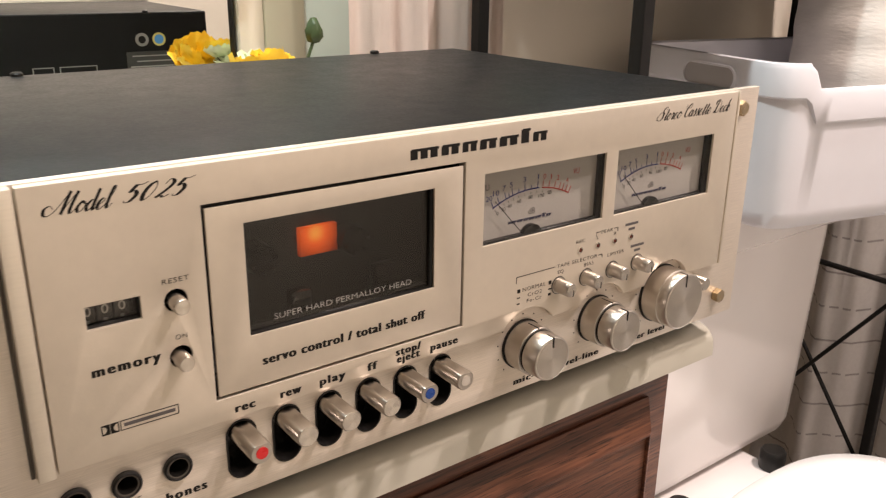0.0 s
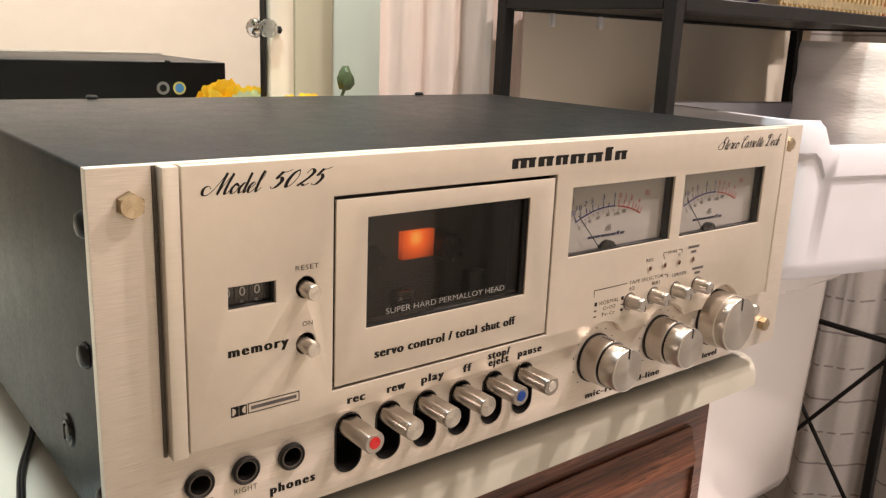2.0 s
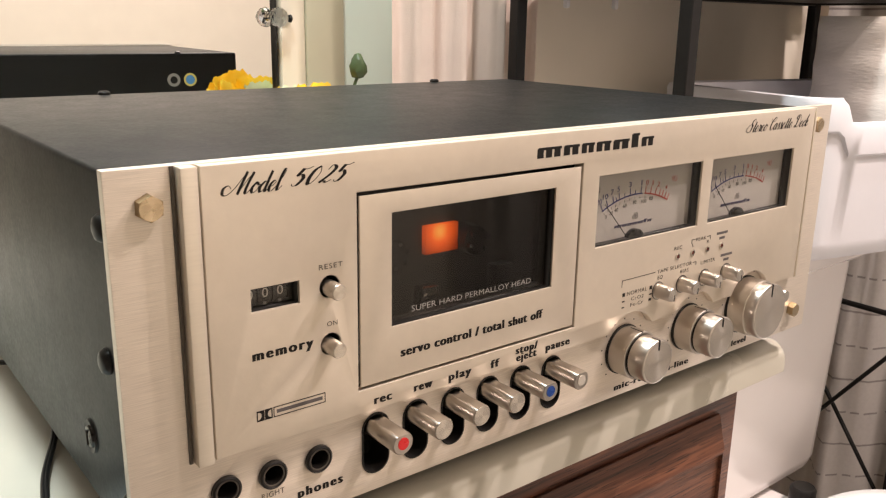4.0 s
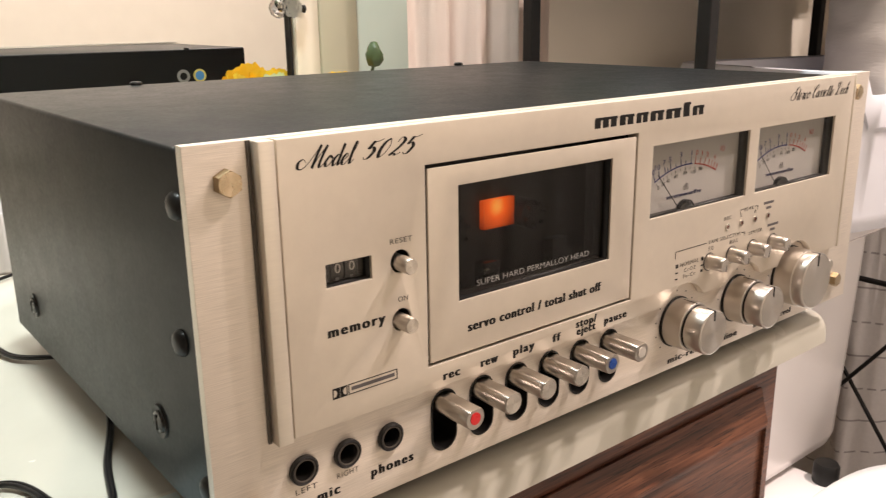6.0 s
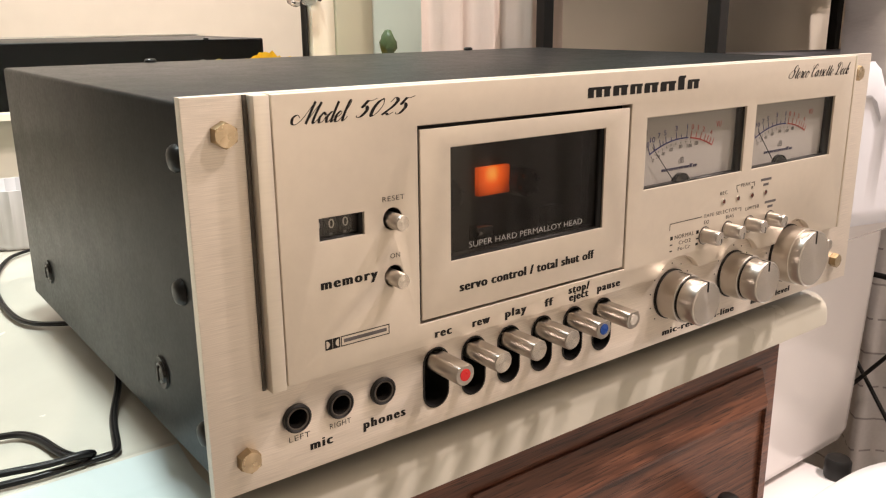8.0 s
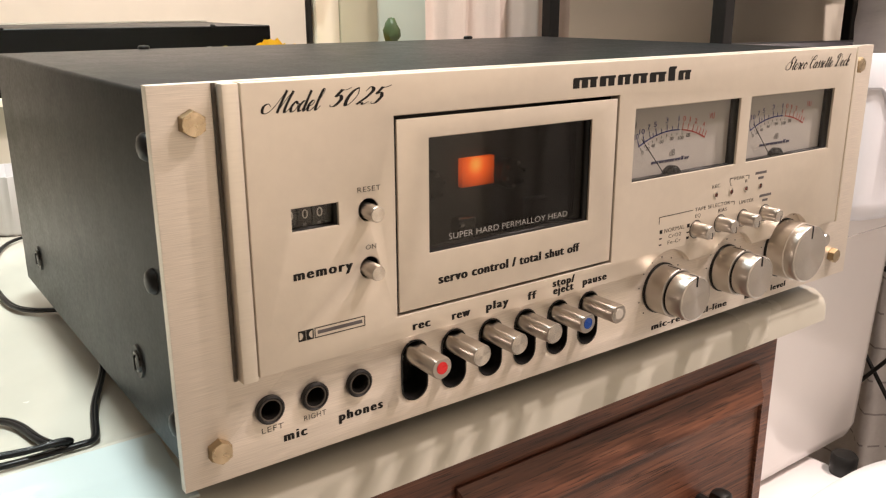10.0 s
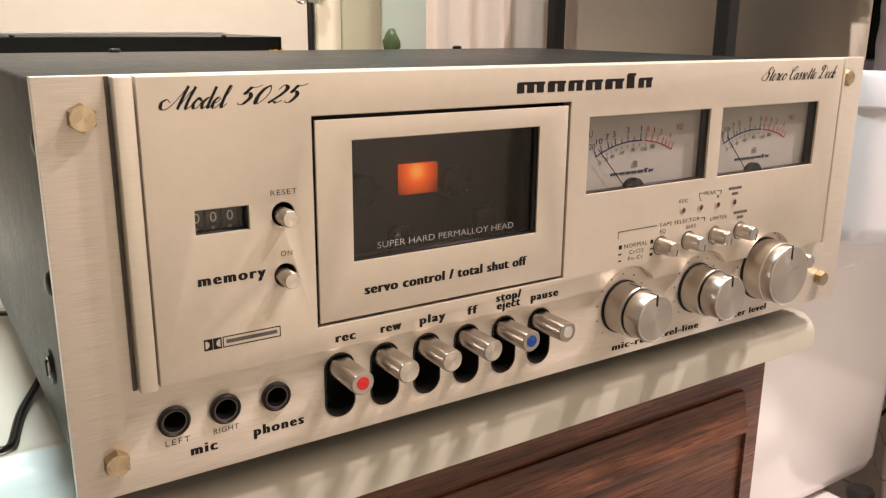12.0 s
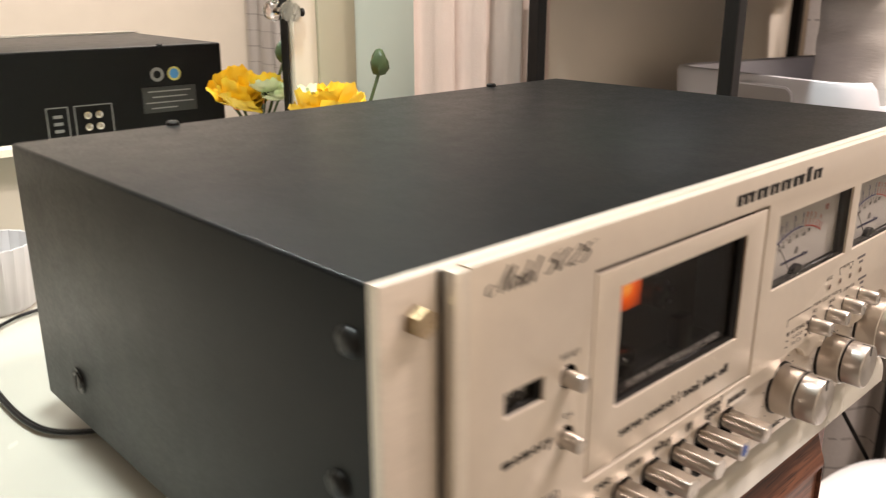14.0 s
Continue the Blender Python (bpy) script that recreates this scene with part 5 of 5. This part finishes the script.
for a in ((0.744, 0.747, 0.2245, 0.395), (0.973, 0.976, 0.2245, 0.395)):
    part("basket_side", box(*a, SB + 0.0032, SB + 0.080), GOLD, bk)
part("basket_back", box(0.748, 0.972, 0.392, 0.395, SB + 0.0032, SB + 0.080), GOLD, bk)
rounded_thing("red_tube", 0.985, 1.000, 0.225, 0.245, SB, SB + 0.09, 0.006, RED, "bright red plastic tube beside the basket", "tube")

# ---------------------------------------------------------------- toilet
toilet = thing("toilet", (0.79, 0.1, 0.0), "white porcelain close-coupled toilet with its lid closed", "toilet")


def tank_body():
    """A tank that narrows slightly towards its foot, with rounded upright corners."""
    bm = bmesh.new()
    loops = []
    for z, gx, gy, r in ((0.394, 0.022, 0.030, 0.05), (0.399, 0.008, 0.012, 0.045), (0.408, -0.003, 0.003, 0.04), (0.422, -0.008, 0.0, 0.035), (0.69, -0.011, -0.008, 0.03), (0.702, -0.011, -0.008, 0.03)):
        loops.append([bm.verts.new((x, y, z)) for x, y in rect(0.600 + gx, 0.984 - gx, 0.245 + gy, 0.440, r)])
    for a, b in zip(loops, loops[1:]):
        for k in range(len(a)):
            bm.faces.new((a[k], a[(k + 1) % len(a)], b[(k + 1) % len(a)], b[k]))
    bm.faces.new(loops[0])
    bm.faces.new(loops[-1])
    return bm


tank = part("tank", tank_body(), PORCELAIN, toilet)
bm = bmesh.new()
loops = []
for z, g in ((0.7022, 0.004), (0.706, 0.0), (0.738, -0.002), (0.748, 0.003), (0.7515, 0.012)):
    loops.append([bm.verts.new((x, y, z)) for x, y in rect(0.572 + g, 1.014 - g, 0.226 + g, 0.448, 0.035)])
for a, b in zip(loops, loops[1:]):
    for k in range(len(a)):
        bm.faces.new((a[k], a[(k + 1) % len(a)], b[(k + 1) % len(a)], b[k]))
bm.faces.new(loops[0])
bm.faces.new(loops[-1])
part("tank_lid", bm, PORCELAIN, toilet)


def oval(cx, cy, a, back, front, n=64):
    pts = []
    for k in range(n):
        t = 2 * math.pi * k / n
        c, s = math.cos(t), math.sin(t)
        e = 0.62 if s > 0 else 1.0
        pts.append((cx + a * math.copysign(abs(c) ** (0.75 if s > 0 else 1.0), c), cy + (back if s > 0 else front) * math.copysign(abs(s) ** e, s)))
    return pts


def stacked(levels):
    bm = bmesh.new()
    loops = [[bm.verts.new((x, y, z)) for x, y in pts] for z, pts in levels]
    for a, b in zip(loops, loops[1:]):
        for k in range(len(a)):
            bm.faces.new((a[k], a[(k + 1) % len(a)], b[(k + 1) % len(a)], b[k]))
    bm.faces.new(loops[0])
    bm.faces.new(loops[-1])
    return bm


part("bowl", stacked([(0.0, oval(0.79, 0.10, 0.11, 0.16, 0.22)), (0.12, oval(0.79, 0.08, 0.10, 0.15, 0.20)), (0.26, oval(0.79, 0.02, 0.14, 0.18, 0.24)), (0.385, oval(0.79, -0.03, 0.175, 0.20, 0.24)), (0.40, oval(0.79, -0.03, 0.178, 0.20, 0.245))]), PORCELAIN, toilet)
part("bowl_deck", box(0.675, 0.895, 0.10, 0.435, 0.335, 0.3938, 0.012, 3), PORCELAIN, toilet)
part("seat", stacked([(0.4005, oval(0.79, -0.04, 0.182, 0.205, 0.25)), (0.404, oval(0.79, -0.04, 0.187, 0.21, 0.255)), (0.416, oval(0.79, -0.04, 0.187, 0.21, 0.255)), (0.419, oval(0.79, -0.04, 0.183, 0.206, 0.251))]), SEAT, toilet)
part("seat_lid", stacked([(0.4195, oval(0.79, -0.04, 0.186, 0.212, 0.255)), (0.422, oval(0.79, -0.04, 0.190, 0.217, 0.259)), (0.430, oval(0.79, -0.04, 0.190, 0.217, 0.259)), (0.437, oval(0.79, -0.04, 0.184, 0.211, 0.253)), (0.441, oval(0.79, -0.04, 0.165, 0.190, 0.230)), (0.443, oval(0.79, -0.04, 0.09, 0.10, 0.13))]), SEAT, toilet)
for x in (0.697, 0.883):
    part("hinge_cap", lathe([(0.015, 0.3936), (0.016, 0.396), (0.016, 0.417), (0.0135, 0.4205), (0.0, 0.4212)], (x, 0.2115, 0), "z", 28), BLACK, toilet, "black plastic hinge cap")

# ---------------------------------------------------------------- storage bin and paper roll on the tank
BX, BY, BZ, BR = 0.702, 0.162, 0.7520, -14
BM = Matrix.Translation((BX, BY, BZ)) @ Matrix.Rotation(radians(BR), 4, "Z")
bin_thing = thing("storage_bin", (BX, BY, BZ), "white plastic storage bin with cut-out handles on the toilet tank", "bin")
BL, BD, BH = 0.335, 0.232, 0.166


def bin_wall():
    """A tapering tub, its rim lower along the front between raised corners."""
    bm = bmesh.new()
    r = 0.03

    def loop(g, z_of):
        raw, plain = rect(g, BL - g, g, BD - g, r), rect(0, BL, 0, BD, r)
        dense = []
        for k in range(len(raw)):
            a, b = Vector(raw[k]), Vector(raw[(k + 1) % len(raw)])
            m = max(1, int((Vector(plain[(k + 1) % len(raw)]) - Vector(plain[k])).length / 0.008))
            dense += [a + (b - a) * j / m for j in range(m)]
        return [bm.verts.new((p.x, p.y, z_of(p))) for p in dense]

    def dip(p, depth=0.024):
        edge = min(p.x, BL - p.x)
        front = 1 if p.y < 0.035 else max(0, 1 - (p.y - 0.035) / 0.01)
        s = min(1, max(0, (edge - 0.030) / 0.016))
        return depth * front * s * s * (3 - 2 * s)

    loops = [
        loop(0.014, lambda p: 0.0), loop(0.006, lambda p: 0.006), loop(0.004, lambda p: 0.02),
        loop(0.0005, lambda p: BH - 0.034 - dip(p)), loop(-0.0030, lambda p: BH - 0.0315 - dip(p)), loop(-0.0045, lambda p: BH - 0.006 - dip(p)),
        loop(-0.003, lambda p: BH - 0.001 - dip(p)), loop(0.0, lambda p: BH - dip(p)), loop(0.003, lambda p: BH - 0.002 - dip(p)),
        loop(0.004, lambda p: BH - 0.02 - dip(p)), loop(0.010, lambda p: 0.004),
    ]
    for a, b in zip(loops, loops[1:]):
        for k in range(len(a)):
            bm.faces.new((a[k], a[(k + 1) % len(a)], b[(k + 1) % len(b)], b[k]))
    bm.faces.new(loops[0])
    bm.faces.new(loops[-1])
    bmesh.ops.transform(bm, matrix=BM, verts=bm.verts)
    return bm


tub = part("tub", bin_wall(), BIN, bin_thing, "", True, 50)


def slot_ring(y0, y1, z0, z1, out, inner):
    """A rounded handle rim, or the flat disc that fills it, on the short side."""
    bm = sheet(rect(y0, y1, z0, z1, (z1 - z0) / 2 - 0.0001), [] if inner else [rect(y0 + 0.0022, y1 - 0.0022, z0 + 0.0022, z1 - 0.0022, (z1 - z0) / 2 - 0.0024)], -out, 0.002)
    bmesh.ops.transform(bm, matrix=BM @ Matrix.Translation((-0.004, 0, 0)) @ Matrix.Rotation(radians(-90), 4, "Z") @ Matrix.Scale(-1, 4, (1, 0, 0)), verts=bm.verts)
    return bm


part("handle_rim", slot_ring(0.058, 0.138, BH - 0.034, BH - 0.009, 0.0022, False), BIN, bin_thing, "", True, 50)
# Flat disc; the shade inside the handle opening is put into its grey.
part("handle_recess", slot_ring(0.060, 0.136, BH - 0.032, BH - 0.011, 0.0006, True), shade("bin_handle_shade", (0.36, 0.34, 0.33), 0.5, 0.0, 0.04, 30), bin_thing, "", True, 50)

roll = thing("paper_towel_roll", (0.960, 0.232, BZ + 0.0045), "fat white paper towel roll standing in the storage bin", "paper roll")
prof = [(0.018, BZ + 0.005), (0.069, BZ + 0.005)]
for k in range(1, 47):
    prof.append((0.0705 + 0.0007 * math.sin(k * 2.4) * (1 if k % 2 else -1), BZ + 0.005 + 0.238 * k / 47))
prof += [(0.0695, BZ + 0.243), (0.018, BZ + 0.242), (0.018, BZ + 0.20)]
part("paper", lathe(prof, (0.960, 0.232, 0), "z", 64), PAPER, roll, "", True, 60)
part("core", lathe([(0.0178, BZ + 0.006), (0.0178, BZ + 0.2425), (0.0165, BZ + 0.2425), (0.0165, BZ + 0.006)], (0.960, 0.232, 0), "z", 32), OLIVE, roll, "brown card core")
